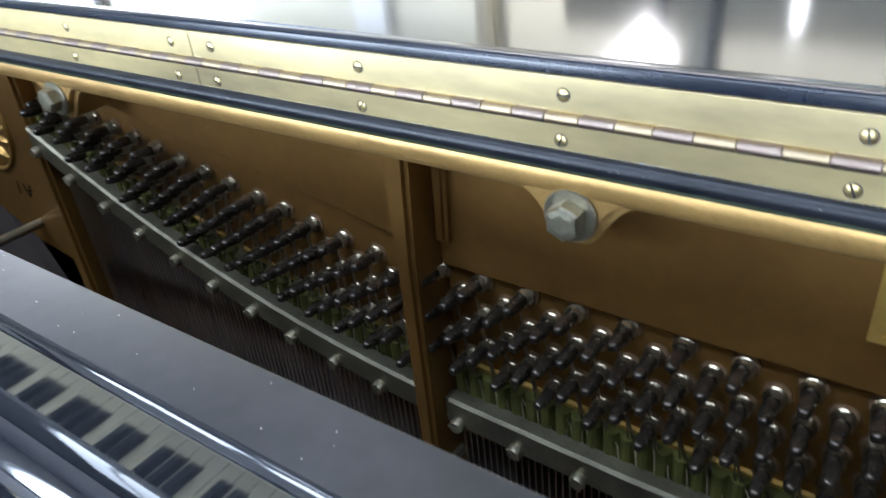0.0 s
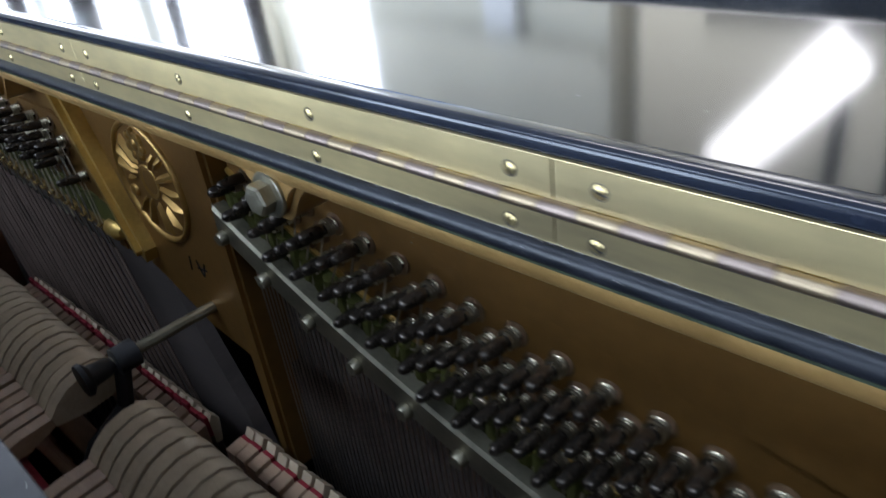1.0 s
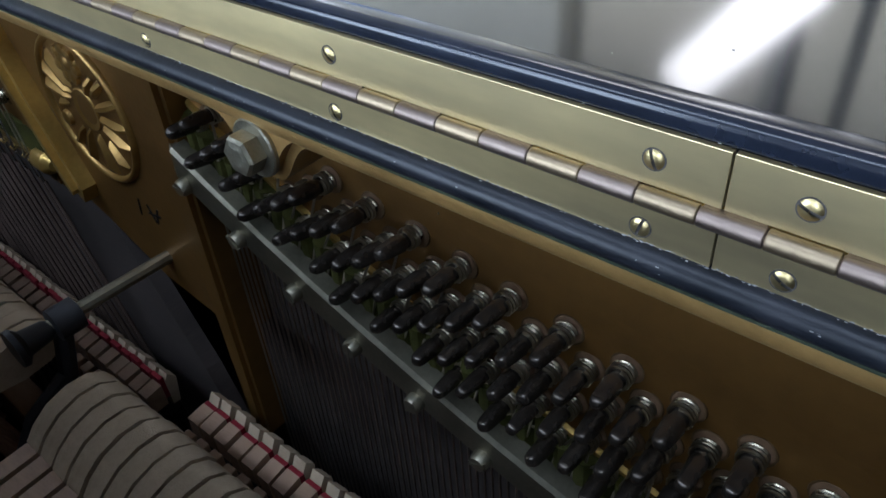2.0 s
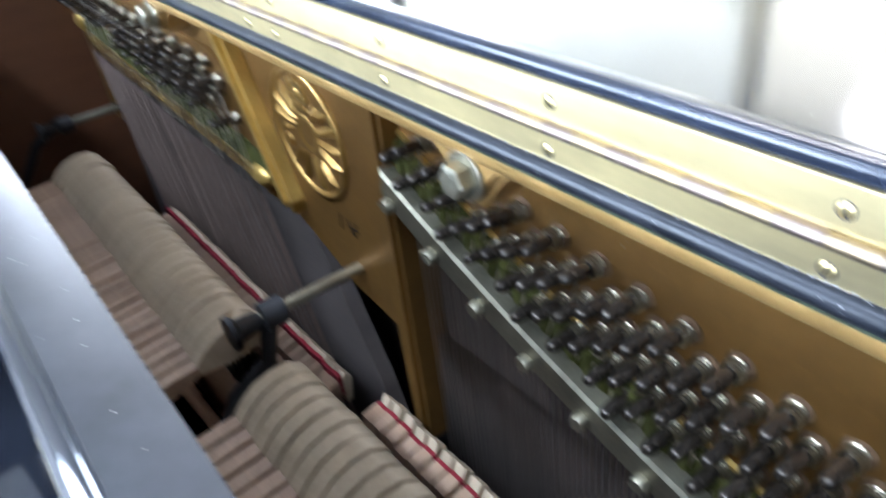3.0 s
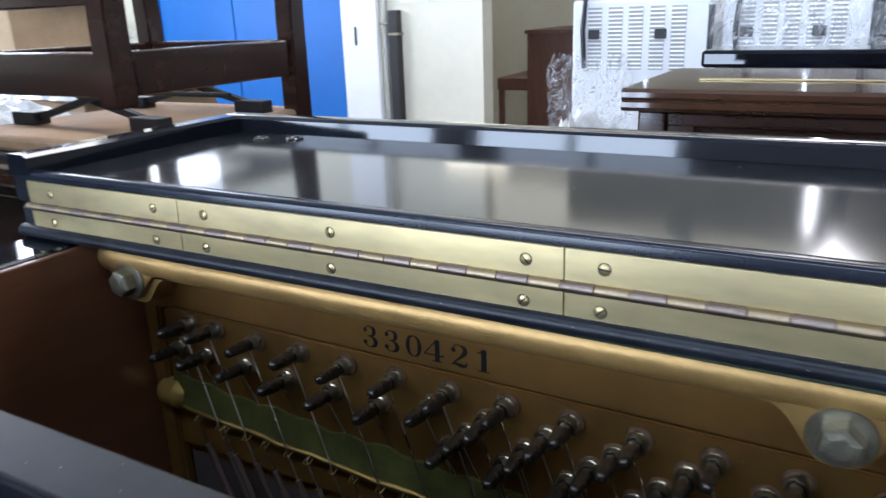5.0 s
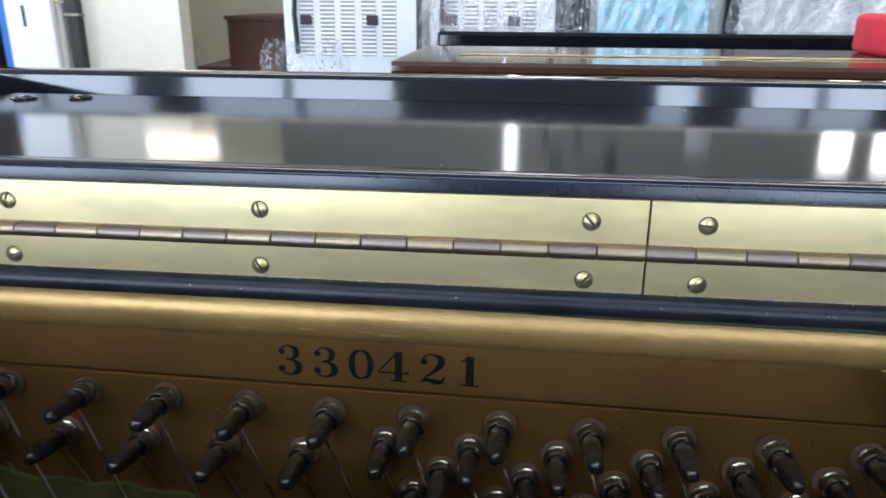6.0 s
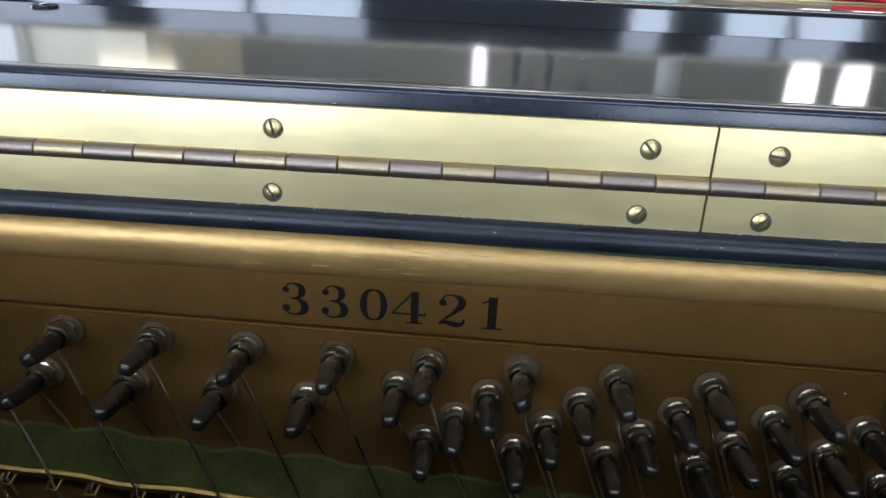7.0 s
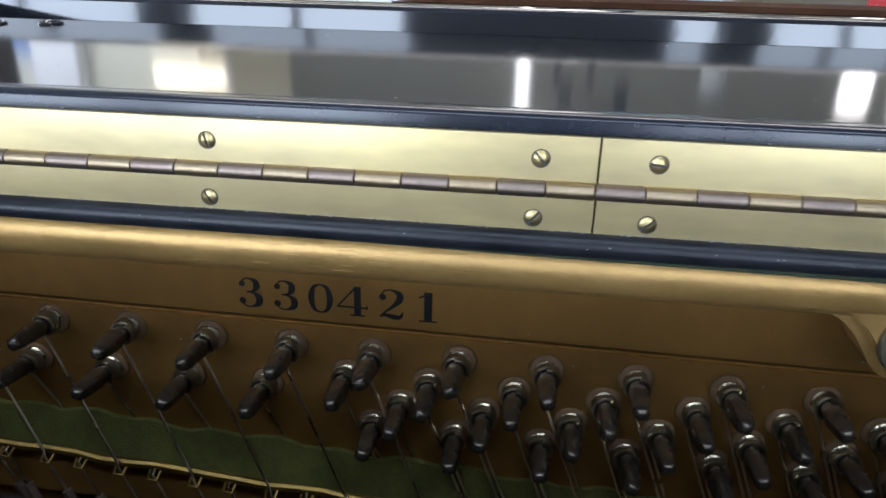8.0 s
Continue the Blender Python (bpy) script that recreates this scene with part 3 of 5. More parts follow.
part("gap_plate", box(B(), SEAMS[0], SEAMS[-1], -0.0001, 0.001, 1.2122, 1.2162), mat("yellow_brass", (0.62, 0.44, 0.12), rough=0.3, metal=1.0, vary=0.3, scale=50), hinge)
kn = 0.01232
knuckle = lathe(B(), [(0.00005, 0.0019), (0.0003, 0.0021), (kn - 0.0003, 0.0021), (kn - 0.00005, 0.0019)], 14, "x")
knuckle_a = mesh_of("knuckle", knuckle, KNUCKLE, True)
knuckle_b = knuckle_a.copy()
knuckle_b.materials[0] = KNUCKLE_B
strap_me = mesh_of("knuckle_strap", box(B(), 0.0004, kn - 0.0004, -0.0012, -0.0002, 0.0012, 0.0021), KNUCKLE)
i, x = 0, SEAMS[0]
while x < SEAMS[-1] - kn / 2:
    k = piece("knuckle", knuckle_a if i % 2 else knuckle_b, hinge, pose(x, -0.0014, 1.2142))
    if i % 2:
        piece("knuckle_strap", strap_me, hinge, pose(x, 0, 1.2142))
    i, x = i + 1, x + kn


def screw_mesh(r, material):
    """A slotted oval head, its slot cut as a real gap."""
    bm = B()
    for s in (-1, 1):
        prof = [(0.16, 0.0), (0.16, 0.26), (0.5, 0.23), (0.8, 0.14), (0.98, 0.0)]
        n = 10
        rows = []
        for d, h in prof:
            half = math.acos(min(1, 0.155 / d))
            rows.append([bm.verts.new((r * d * math.sin(-half + 2 * half * k / n), -r * h, s * r * d * math.cos(-half + 2 * half * k / n))) for k in range(n + 1)])
        for a, b in zip(rows, rows[1:]):
            for k in range(n):
                bm.faces.new((a[k], a[k + 1], b[k + 1], b[k]))
    bmesh.ops.recalc_face_normals(bm, faces=bm.faces[:])
    return mesh_of("screw", bm, material, True)


SCREW_ME = screw_mesh(0.0022, SCREW)
# Dark disc that paints in the shade inside the slot and countersink.
seat_me = mesh_of("screw_seat", lathe(B(), [(0.0002, 0.0025), (-0.0001, 0.00245)], 18, "y"), SLOT)
rnd = random.Random(4)
for x in SCREWS:
    for z, dx in ((1.2220, 0.0), (1.2060, -0.001)):
        piece("screw", SCREW_ME, hinge, pose(x + dx, -0.0006, z) @ pose(0, 0, 0, 0, rnd.uniform(-90, 90), 0))
        piece("screw_seat", seat_me, hinge, pose(x + dx, -0.00045, z))
lint = B()
x = -0.695
while x < 0.70:
    dense = 0.5 + 0.5 * math.sin(x * 41) * math.sin(x * 97 + 1)
    x += rnd.uniform(0.0002, 0.0016) * (1.5 - dense)
    s = rnd.uniform(0.00008, 0.00022)
    l = rnd.uniform(0.0002, 0.0008)
    k = rnd.random()
    if k < 0.62:
        y, z = -0.0006 + rnd.uniform(-0.0004, 0.0003), 1.2028 + rnd.uniform(-0.0002, 0.0003)
    elif k < 0.72:
        y, z = -0.0034 + rnd.uniform(-0.0002, 0.0001), 1.2000 + rnd.uniform(-0.0016, 0.0004)
    elif k < 0.76:
        y, z = 0.0009, 1.2282 + rnd.uniform(-0.0002, 0.0002)
    else:
        y, z = 0.0100, 1.1942
    box(lint, x, x + l, y - s / 2, y + s / 2, z - s / 2, z + s / 2)
tagged(part("edge_lint", lint, DUST, piano, "pale dust and worn chips along the edges"), kind="stuff")
dust = B()
for i in range(150):
    x, y = rnd.uniform(-0.69, 0.7), rnd.uniform(0.015, 0.155)
    s = rnd.uniform(0.0001, 0.0003)
    box(dust, x, x + s * rnd.uniform(1, 4), y, y + s, 1.23052, 1.23052 + 0.0001)
for i in range(110):
    x, y = rnd.uniform(-0.65, 0.7), rnd.uniform(-0.145, -0.128)
    s = rnd.uniform(0.0001, 0.0003)
    box(dust, x, x + s * rnd.uniform(1, 3), y, y + s, 1.19652, 1.19652 + 0.0001)
for i in range(120):
    x, z = rnd.uniform(-0.6, 0.72), rnd.uniform(1.125, 1.176)
    s = rnd.uniform(0.0001, 0.0004)
    y = 0.0297 if x < -0.23 else 0.0377
    if x > -0.23 and (x < -0.03 or z < 1.150):
        continue
    box(dust, x, x + s, y, y + 0.0004, z, z + s * rnd.uniform(1, 2))
tagged(part("dust_fleck", dust, DUST, piano, "fine pale dust flecks"), kind="stuff")

# fine scratches and a scuffed crest along the plate's top edge
scratch = B()
for i in range(420):
    if i < 70:
        x = rnd.choice((-0.47, -0.44, -0.15, 0.10, 0.33)) + rnd.gauss(0, 0.018)
        a, l, s = rnd.uniform(150, 205), rnd.uniform(0.002, 0.008), rnd.uniform(0.00003, 0.00008)
    else:
        x = rnd.uniform(-0.65, 0.72)
        a, l, s = rnd.gauss(112, 5), rnd.uniform(0.0005, 0.003), rnd.uniform(0.00006, 0.00020)
    x = max(-0.65, min(0.715, x))
    y, z = 0.0158 + 0.00832 * math.cos(radians(a)), 1.1859 + 0.00832 * math.sin(radians(a))
    box(scratch, x, x + l, y - s, y + s, z - s, z + s)
tagged(part("edge_scratch", scratch, mat("bare_scuffed_bronze", (0.44, 0.29, 0.12), rough=0.5, metal=0.4), piano, "fine pale scratches on the plate's edge"), kind="stuff")

# cast iron plate
plate = part("iron_plate", prism(B(), [(-0.656, 1.1848), (-0.656, 1.055), (-0.205, 1.045), (-0.172, 1.034), (-0.120, 1.012), (-0.066, 1.004), (-0.046, 1.004), (-0.046, 1.1848)], "y", 0.036, 0.055), GOLD, piano, "bronze painted cast iron plate")
part("plate_recess", prism(B(), [(-0.0455, 1.1848), (-0.0455, 1.090), (0.298, 0.990), (0.7295, 0.985), (0.7295, 1.1848)], "y", 0.0466, 0.0555), GOLD, plate)


def sheet(name, pts, y0, y1, material=GOLD, label="", bevel=0.0015):
    bm = B()
    prism(bm, pts, "y", y0, y1)
    bmesh.ops.bevel(bm, geom=[e for e in bm.edges if abs(e.verts[0].co.y - y0) < 1e-6 and abs(e.verts[1].co.y - y0) < 1e-6], offset=bevel, segments=2, affect="EDGES")
    return part(name, bm, material, plate, label, smooth=True)


def arc(cx, cz, r, a0, a1, n=8):
    return [(cx + r * math.cos(radians(a0 + (a1 - a0) * k / n)), cz + r * math.sin(radians(a0 + (a1 - a0) * k / n))) for k in range(n + 1)]


# pin fields, set off from the band above by a narrow groove
sheet("pin_field", [(-0.6405, 1.1490), (-0.6405, 1.062), (-0.2300, 1.062), (-0.2420, 1.128), (-0.256, 1.1440), (-0.275, 1.1481), (-0.632, 1.1520)], 0.0316, 0.0362, bevel=0.0008)
sheet("pin_field", [(-0.0445, 1.1695), (-0.0445, 1.095), (0.2970, 1.000), (0.2970, 1.1140), (0.187, 1.1345), (0.111, 1.1455)], 0.0420, 0.0467, bevel=0.0008)
sheet("pin_field", [(0.3100, 1.1080), (0.3100, 0.992), (0.7290, 0.990), (0.7290, 1.1040), (0.50, 1.1065)], 0.0420, 0.0467, bevel=0.0008)
# raised web around the pin fields: bass band, centre panel, tenor band, treble band
sheet("upper_band", [(-0.655, 1.1855), (-0.655, 0.98), (-0.640, 0.98), (-0.643, 1.135)] + [(-0.642, 1.1505), (-0.632, 1.1535)] + [(-0.275, 1.1495)] + arc(-0.262, 1.1295, 0.020, 85, 5, 6) + [(-0.228, 1.060), (-0.224, 1.046), (-0.210, 1.046), (-0.214, 1.060), (-0.226, 1.1855)], 0.0300, 0.0362)
sheet("upper_band", [(-0.0455, 1.1855), (-0.0455, 1.1712), (0.111, 1.1470), (0.187, 1.1360), (0.298, 1.1155), (0.298, 1.1855)], 0.0380, 0.0467)
sheet("upper_band", [(0.3095, 1.1855), (0.3095, 1.1095), (0.50, 1.1080), (0.7295, 1.1055), (0.7295, 1.1855)], 0.0380, 0.0467)
def lip_profile(back):
    """A rounded nose at the top that sweeps in a hollow curve back to the plate's face."""
    nose = [(0.0158 + 0.0083 * math.cos(radians(a)), 1.1859 + 0.0083 * math.sin(radians(a))) for a in range(90, 256, 15)]
    y0, z0 = nose[-1]
    sweep = [(y0 + (back - y0) * math.sin(radians(a)) , z0 - 0.0065 * (1 - math.cos(radians(a)))) for a in range(12, 91, 13)]
    return [(0.055, 1.1942)] + nose + sweep + [(back, 1.1850), (0.055, 1.1850)]


# The lip's lighter colour paints in the light on the plate's own bronze.
part("top_lip", prism(B(), lip_profile(0.0299), "x", -0.656, -0.046), GOLD_LIT_LIP, plate, "rounded bronze top edge of the plate, coloured lighter as lit", smooth=True)
part("top_lip", prism(B(), lip_profile(0.0379), "x", -0.0458, 0.7296), GOLD_LIT_LIP, plate, "rounded bronze top edge of the plate, coloured lighter as lit", smooth=True)
for x in BOLTS:
    bz = 1.1725 if x > -0.6 else 1.176
    pts = [(x - 0.042 + 0.084 * k / 36, 1.1808 - (1.1808 - bz + 0.0138) / (1 + abs((k / 36 - 0.5) * 0.084 / 0.0138) ** 3.8)) for k in range(37)]
    pts = [(max(-0.6555, min(0.729, a)), b) for a, b in pts]
    pts = [p for i, p in enumerate(pts) if i == 0 or abs(p[0] - pts[i - 1][0]) > 1e-5]
    sheet("bolt_boss", pts + [(pts[-1][0], 1.1845), (pts[0][0], 1.1845)], 0.0095, 0.0302 if x < -0.1 else 0.0385, GOLD_LIT_LIP, bevel=0.0036)
hexa = lathe(B(), [(0.0, 0.0075), (-0.0056, 0.0075), (-0.0068, 0.0067), (-0.0072, 0.0040)], 6, "y")
bolt_me = mesh_of("bolt", hexa, STEEL)
wash_me = mesh_of("washer", lathe(B(), [(0.0, 0.0108), (-0.0014, 0.0108), (-0.0020, 0.0103)], 28, "y"), STEEL, True)
for k, x in enumerate(BOLTS):
    z = 1.1725 if k else 1.176
    piece("bolt", bolt_me, plate, pose(x, 0.0075, z) @ pose(0, 0, 0, 0, 17 + 23 * k, 0))
    piece("washer", wash_me, plate, pose(x, 0.0096, z))
# ribs
sheet("rib", [(-0.243, 1.182), (-0.228, 1.182), (-0.193, 1.105), (-0.171, 1.060), (-0.174, 1.050), (-0.183, 1.056), (-0.206, 1.105)], 0.0225, 0.0362, GOLD_HIGHLIT, bevel=0.0042)
sheet("rib", [(0.2965, 1.182), (0.2975, 1.120), (0.2975, 0.92), (0.3085, 0.92), (0.3088, 1.120), (0.3120, 1.182)], 0.0165, 0.0468, GOLD, bevel=0.0025)
sheet("rib", [(0.3120, 1.1815), (0.3105, 1.126), (0.3175, 1.126), (0.3200, 1.1815)], 0.0330, 0.0385, GOLD, bevel=0.002)
sheet("rib", [(-0.066, 1.180), (-0.060, 0.92), (-0.0455, 0.92), (-0.0455, 1.180)], 0.0290, 0.0468, GOLD, bevel=0.003)
sheet("cast_box", [(0.494, 1.168), (0.494, 1.134), (0.62, 1.134), (0.62, 1.168), (0.615, 1.168), (0.615, 1.139), (0.500, 1.139), (0.500, 1.168)], 0.0325, 0.0385, GOLD_HIGHLIT)
# round fan-shaped relief
CX, CZ, RR = -0.140, 1.119, 0.0415
ring = B()
n = 48
for a in range(n):
    t0, t1 = 2 * math.pi * a / n, 2 * math.pi * (a + 1) / n
    cols = []
    for t in (t0, t1):
        cols.append([ring.verts.new((CX + (RR + 0.0022 * math.cos(u)) * math.cos(t), 0.0361 - 0.0030 * math.sin(u), CZ + (RR + 0.0022 * math.cos(u)) * math.sin(t))) for u in [math.pi * k / 6 for k in range(7)]])
    for k in range(6):
        ring.faces.new((cols[0][k], cols[0][k + 1], cols[1][k + 1], cols[1][k]))
bmesh.ops.remove_doubles(ring, verts=ring.verts[:], dist=1e-6)
part("round_relief", ring, GOLD_RELIEF, plate, "cast round relief of radiating fan shapes", smooth=True)
part("relief_disc", lathe(B(), [(0.0362, RR - 0.002), (0.0356, RR - 0.002), (0.0353, RR - 0.006)], 48, "y", (CX, 0, CZ)), GOLD, plate)
# narrow roof-shaped rays round a sunken hub
for ang, r0, r1, w in ((184, .018, .029, .0024), (167, .014, .038, .0030), (149, .013, .038, .0036), (129, .014, .037, .0040), (51, .014, .030, .0034), (39, .020, .036, .0036), (19, .014, .038, .0042), (-2, .014, .039, .0030), (-21, .015, .038, .0030), (-48, .020, .038, .0030), (-75, .014, .038, .0034), (-110, .014, .037, .0032), (229, .018, .037, .0030)):
    bm = B()
    c, s = math.cos(radians(ang)), math.sin(radians(ang))
    ro = []
    for r, ww, h in ((r0, w * 0.45, 0.0006), (r0 + 0.003, w * 0.6, 0.0030), (r1 - 0.005, w * 0.8, 0.0040), (r1, w * 0.7, 0.0010)):
        ro.append([bm.verts.new((CX + r * c - v * s, 0.0355 - hh, CZ + r * s + v * c)) for v, hh in ((-ww, 0), (-ww * 0.35, h), (ww * 0.35, h), (ww, 0))])
    for a, b in zip(ro, ro[1:]):
        for k in range(3):
            bm.faces.new((a[k], a[k + 1], b[k + 1], b[k]))
    bmesh.ops.recalc_face_normals(bm, faces=bm.faces[:])
    part("relief_ray", bm, GOLD_RELIEF, plate, smooth=True)
part("relief_hub", lathe(B(), [(0.0356, 0.0130), (0.0346, 0.0118), (0.0347, 0.0105), (0.0353, 0.0085), (0.0355, 0.0)], 26, "y", (CX, 0, CZ)), GOLD_RELIEF, plate, smooth=True)
# a small flower boss between the upper rays
part("relief_knob", lathe(B(), [(0.0356, 0.0108), (0.0338, 0.0096), (0.0332, 0.0080), (0.0340, 0.0040), (0.0330, 0.0024), (0.0328, 0.0)], 20, "y", (CX - 0.001, 0, CZ + 0.0265)), GOLD_RELIEF, plate, smooth=True)
for k in range(7):
    a = radians(-64 + 308 * k / 6)
    part("relief_petal", lathe(B(), [(0.0356, 0.0036), (0.0334, 0.0030), (0.0328, 0.0014), (0.0327, 0.0)], 10, "y", (CX - 0.001 + 0.0085 * math.cos(a), 0, CZ + 0.0265 + 0.0085 * math.sin(a))), GOLD_RELIEF, plate, smooth=True)
part("relief_knob", lathe(B(), [(0.0355, 0.005), (0.0332, 0.00425), (0.0322, 0.002)], 14, "y", (CX - 0.027, 0, CZ - 0.012)), GOLD_RELIEF, plate, smooth=True)
for x, w, tilt in ((-0.121, 0.0012, 12), (-0.109, 0.0013, -24), (-0.1035, 0.0013, 22), (-0.1060, 0.0010, 84)):
    bm = box(B(), -w / 2, w / 2, 0.0355, 0.0361, -0.006, 0.006)
    mk = part("casting_mark", bm, INK, plate)
    mk.matrix_basis = pose(x, 0, 1.063, 0, tilt, 0)
# serial number
number = part("serial_number", box(B(), 0.0, 0.0001, 0.0003, 0.0004, 0.0, 0.0001), INK, plate, "black stencilled number 330421")
number.matrix_basis = pose(-0.4995, 0.0297, 1.1560, 0, 0.4, 0)


def stroke(bm, pts, at, wide, tall, depth):
    """A pen stroke through (x, z, width), with the width swelling along the way."""
    fine = []
    for i in range(len(pts) - 1):
        p0, p1, p2, p3 = (Vector(pts[max(0, min(len(pts) - 1, i + k))]) for k in (-1, 0, 1, 2))
        for j in range(6):
            u = j / 6
            fine.append(0.5 * (2 * p1 + (p2 - p0) * u + (2 * p0 - 5 * p1 + 4 * p2 - p3) * u * u + (3 * p1 - p0 - 3 * p2 + p3) * u ** 3))
    fine.append(Vector(pts[-1]))
    rows = []
    for i, p in enumerate(fine):
        q, r = fine[max(0, i - 1)], fine[min(len(fine) - 1, i + 1)]
        d = Vector(((r.x - q.x) * wide, (r.y - q.y) * tall)).normalized()
        c = Vector((p.x * wide, p.y * tall))
        rows.append([bm.verts.new((at + c.x + k * d.y * p.z * tall / 2, depth, c.y - k * d.x * p.z * tall / 2)) for k in (-1, 1)])
    for a, b in zip(rows, rows[1:]):
        bm.faces.new((a[0], a[1], b[1], b[0]))


def blot(bm, x, z, r, at, wide, tall, depth):
    bm.faces.new([bm.verts.new((at + x * wide + r * tall * math.cos(k * math.pi / 7), depth, z * tall + r * tall * math.sin(k * math.pi / 7))) for k in range(14)])


FIGURES = {
    "3": ([[(0.16, 0.80, 0.05), (0.28, 0.95, 0.05), (0.50, 0.98, 0.06), (0.74, 0.88, 0.17), (0.76, 0.70, 0.20), (0.62, 0.55, 0.09), (0.36, 0.52, 0.05)],
           [(0.36, 0.52, 0.05), (0.64, 0.49, 0.09), (0.84, 0.34, 0.21), (0.82, 0.14, 0.20), (0.58, 0.02, 0.07), (0.30, 0.03, 0.05), (0.12, 0.18, 0.06)]], [(0.20, 0.79, 0.10), (0.18, 0.21, 0.11)]),
    "0": ([[(0.50, 0.975, 0.05), (0.24, 0.86, 0.13), (0.14, 0.50, 0.20), (0.24, 0.14, 0.13), (0.50, 0.025, 0.05), (0.76, 0.14, 0.13), (0.86, 0.50, 0.20), (0.76, 0.86, 0.13), (0.50, 0.975, 0.05)]], []),
    "4": ([[(0.66, 1.0, 0.22), (0.66, 0.02, 0.22)], [(0.62, 0.98, 0.06), (0.04, 0.30, 0.05)], [(0.02, 0.29, 0.06), (0.98, 0.29, 0.06)], [(0.42, 0.02, 0.05), (0.90, 0.02, 0.05)], [(0.96, 0.24, 0.04), (0.96, 0.38, 0.04)]], []),
    "2": ([[(0.14, 0.76, 0.05), (0.26, 0.94, 0.05), (0.52, 0.98, 0.06), (0.80, 0.86, 0.19), (0.80, 0.66, 0.21), (0.58, 0.44, 0.12), (0.28, 0.22, 0.07), (0.10, 0.04, 0.05)],
           [(0.08, 0.07, 0.05), (0.30, 0.12, 0.12), (0.62, 0.07, 0.17), (0.84, 0.09, 0.12), (0.93, 0.26, 0.05)]], [(0.20, 0.74, 0.11)]),
    "1": ([[(0.50, 1.0, 0.25), (0.50, 0.02, 0.25)], [(0.06, 0.80, 0.05), (0.36, 0.90, 0.07), (0.48, 0.99, 0.08)], [(0.08, 0.02, 0.05), (0.94, 0.02, 0.05)]], []),
}


def digit(ch, at, wide, tall):
    """One stencilled figure with heavy uprights, hairlines and round terminals."""
    bm = B()
    strokes, dots = FIGURES[ch]
    for k, pts in enumerate(strokes):
        stroke(bm, pts, at, wide, tall, -0.00003 * k)
    for k, (x, z, r) in enumerate(dots):
        blot(bm, x, z, r, at, wide, tall, -0.00012 - 0.00003 * k)
    return bm


for ch, at, wide in zip("330421", (0.0020, 0.0142, 0.0262, 0.0360, 0.0498, 0.0632), (0.0086, 0.0086, 0.0088, 0.0108, 0.0092, 0.0070)):
    part("digit", digit(ch, at, wide, 0.0108), INK, number)

# tuning pins with wire coils and wooden bushings
pin_bm = B()
lathe(pin_bm, [(0.0005, 0.0031), (-0.0095, 0.0030)], 12, "y")
rows = []
for d, a, q in ((-0.0088, 0.0030, 0.9), (-0.0108, 0.0031, 0.42), (-0.0200, 0.0025, 0.38), (-0.0218, 0.0022, 0.50), (-0.0229, 0.0015, 0.9), (-0.0232, 0.0008, 1.0)):
    ring = []
    for k in range(16):
        u, v = math.cos(2 * math.pi * (k + 0.5) / 16), math.sin(2 * math.pi * (k + 0.5) / 16)
        ring.append(pin_bm.verts.new((a * math.copysign(abs(u) ** q, u), d, a * math.copysign(abs(v) ** q, v))))
    rows.append(ring)
for a, b in zip(rows, rows[1:]):
    for k in range(16):
        pin_bm.faces.new((a[k], a[(k + 1) % 16], b[(k + 1) % 16], b[k]))
pin_bm.faces.new(rows[-1])
pin_bm.faces.new(rows[0])
bmesh.ops.recalc_face_normals(pin_bm, faces=pin_bm.faces[:])
PIN_ME = mesh_of("tuning_pin", pin_bm, PIN, True)
PIN_SHORT = PIN_ME.copy()
for v in PIN_SHORT.vertices:
    v.co.y *= 0.92
coil_bm = B()
tube(coil_bm, [(0.0039 * math.cos(a), -0.0016 - 0.00165 * a / (2 * math.pi), 0.0039 * math.sin(a)) for a in [2 * math.pi * k / 14 for k in range(46)]], 0.00066, 6)
COIL_ME = mesh_of("wire_coil", coil_bm, COIL, True)
BUSH_ME = mesh_of("bushing", lathe(B(), [(0.0006, 0.0054), (-0.0002, 0.0053), (-0.0004, 0.0044)], 20, "y"), BUSH, True)
STAIN_ME = mesh_of("stain_ring", lathe(B(), [(0.0008, 0.0062), (0.00005, 0.0060)], 20, "y"), mat("dark_stained_bronze", (0.10, 0.055, 0.020), rough=0.55, metal=0.4, vary=0.4, scale=120))
PY = 0.0313          # pin field of the bass
PY_DEEP = 0.0417     # the deeper field of the tenor and treble


def lay_pin(x, z, y=PY):
    tilt = pose(x + rnd.uniform(-0.0004, 0.0004), y, z + rnd.uniform(-0.0004, 0.0004), -5 + rnd.uniform(-1.5, 1.5), 0, rnd.uniform(-1.5, 1.5))
    p = piece("tuning_pin", PIN_ME if y == PY else PIN_SHORT, piano, tilt @ pose(0, 0, 0, 0, rnd.uniform(-28, 28), 0))
    piece("wire_coil", COIL_ME, p, Matrix.Identity(4))
    piece("bushing", BUSH_ME, p, Matrix.Identity(4))
    piece("stain_ring", STAIN_ME, p, Matrix.Translation((0, -0.0002, 0)))


def string(pts, r, material):
    part("string", tube(B(), pts, r, 5), material, piano, smooth=True)


def bass_ledge(x):
    return 1.0880 - 0.062 * (x + 0.60)


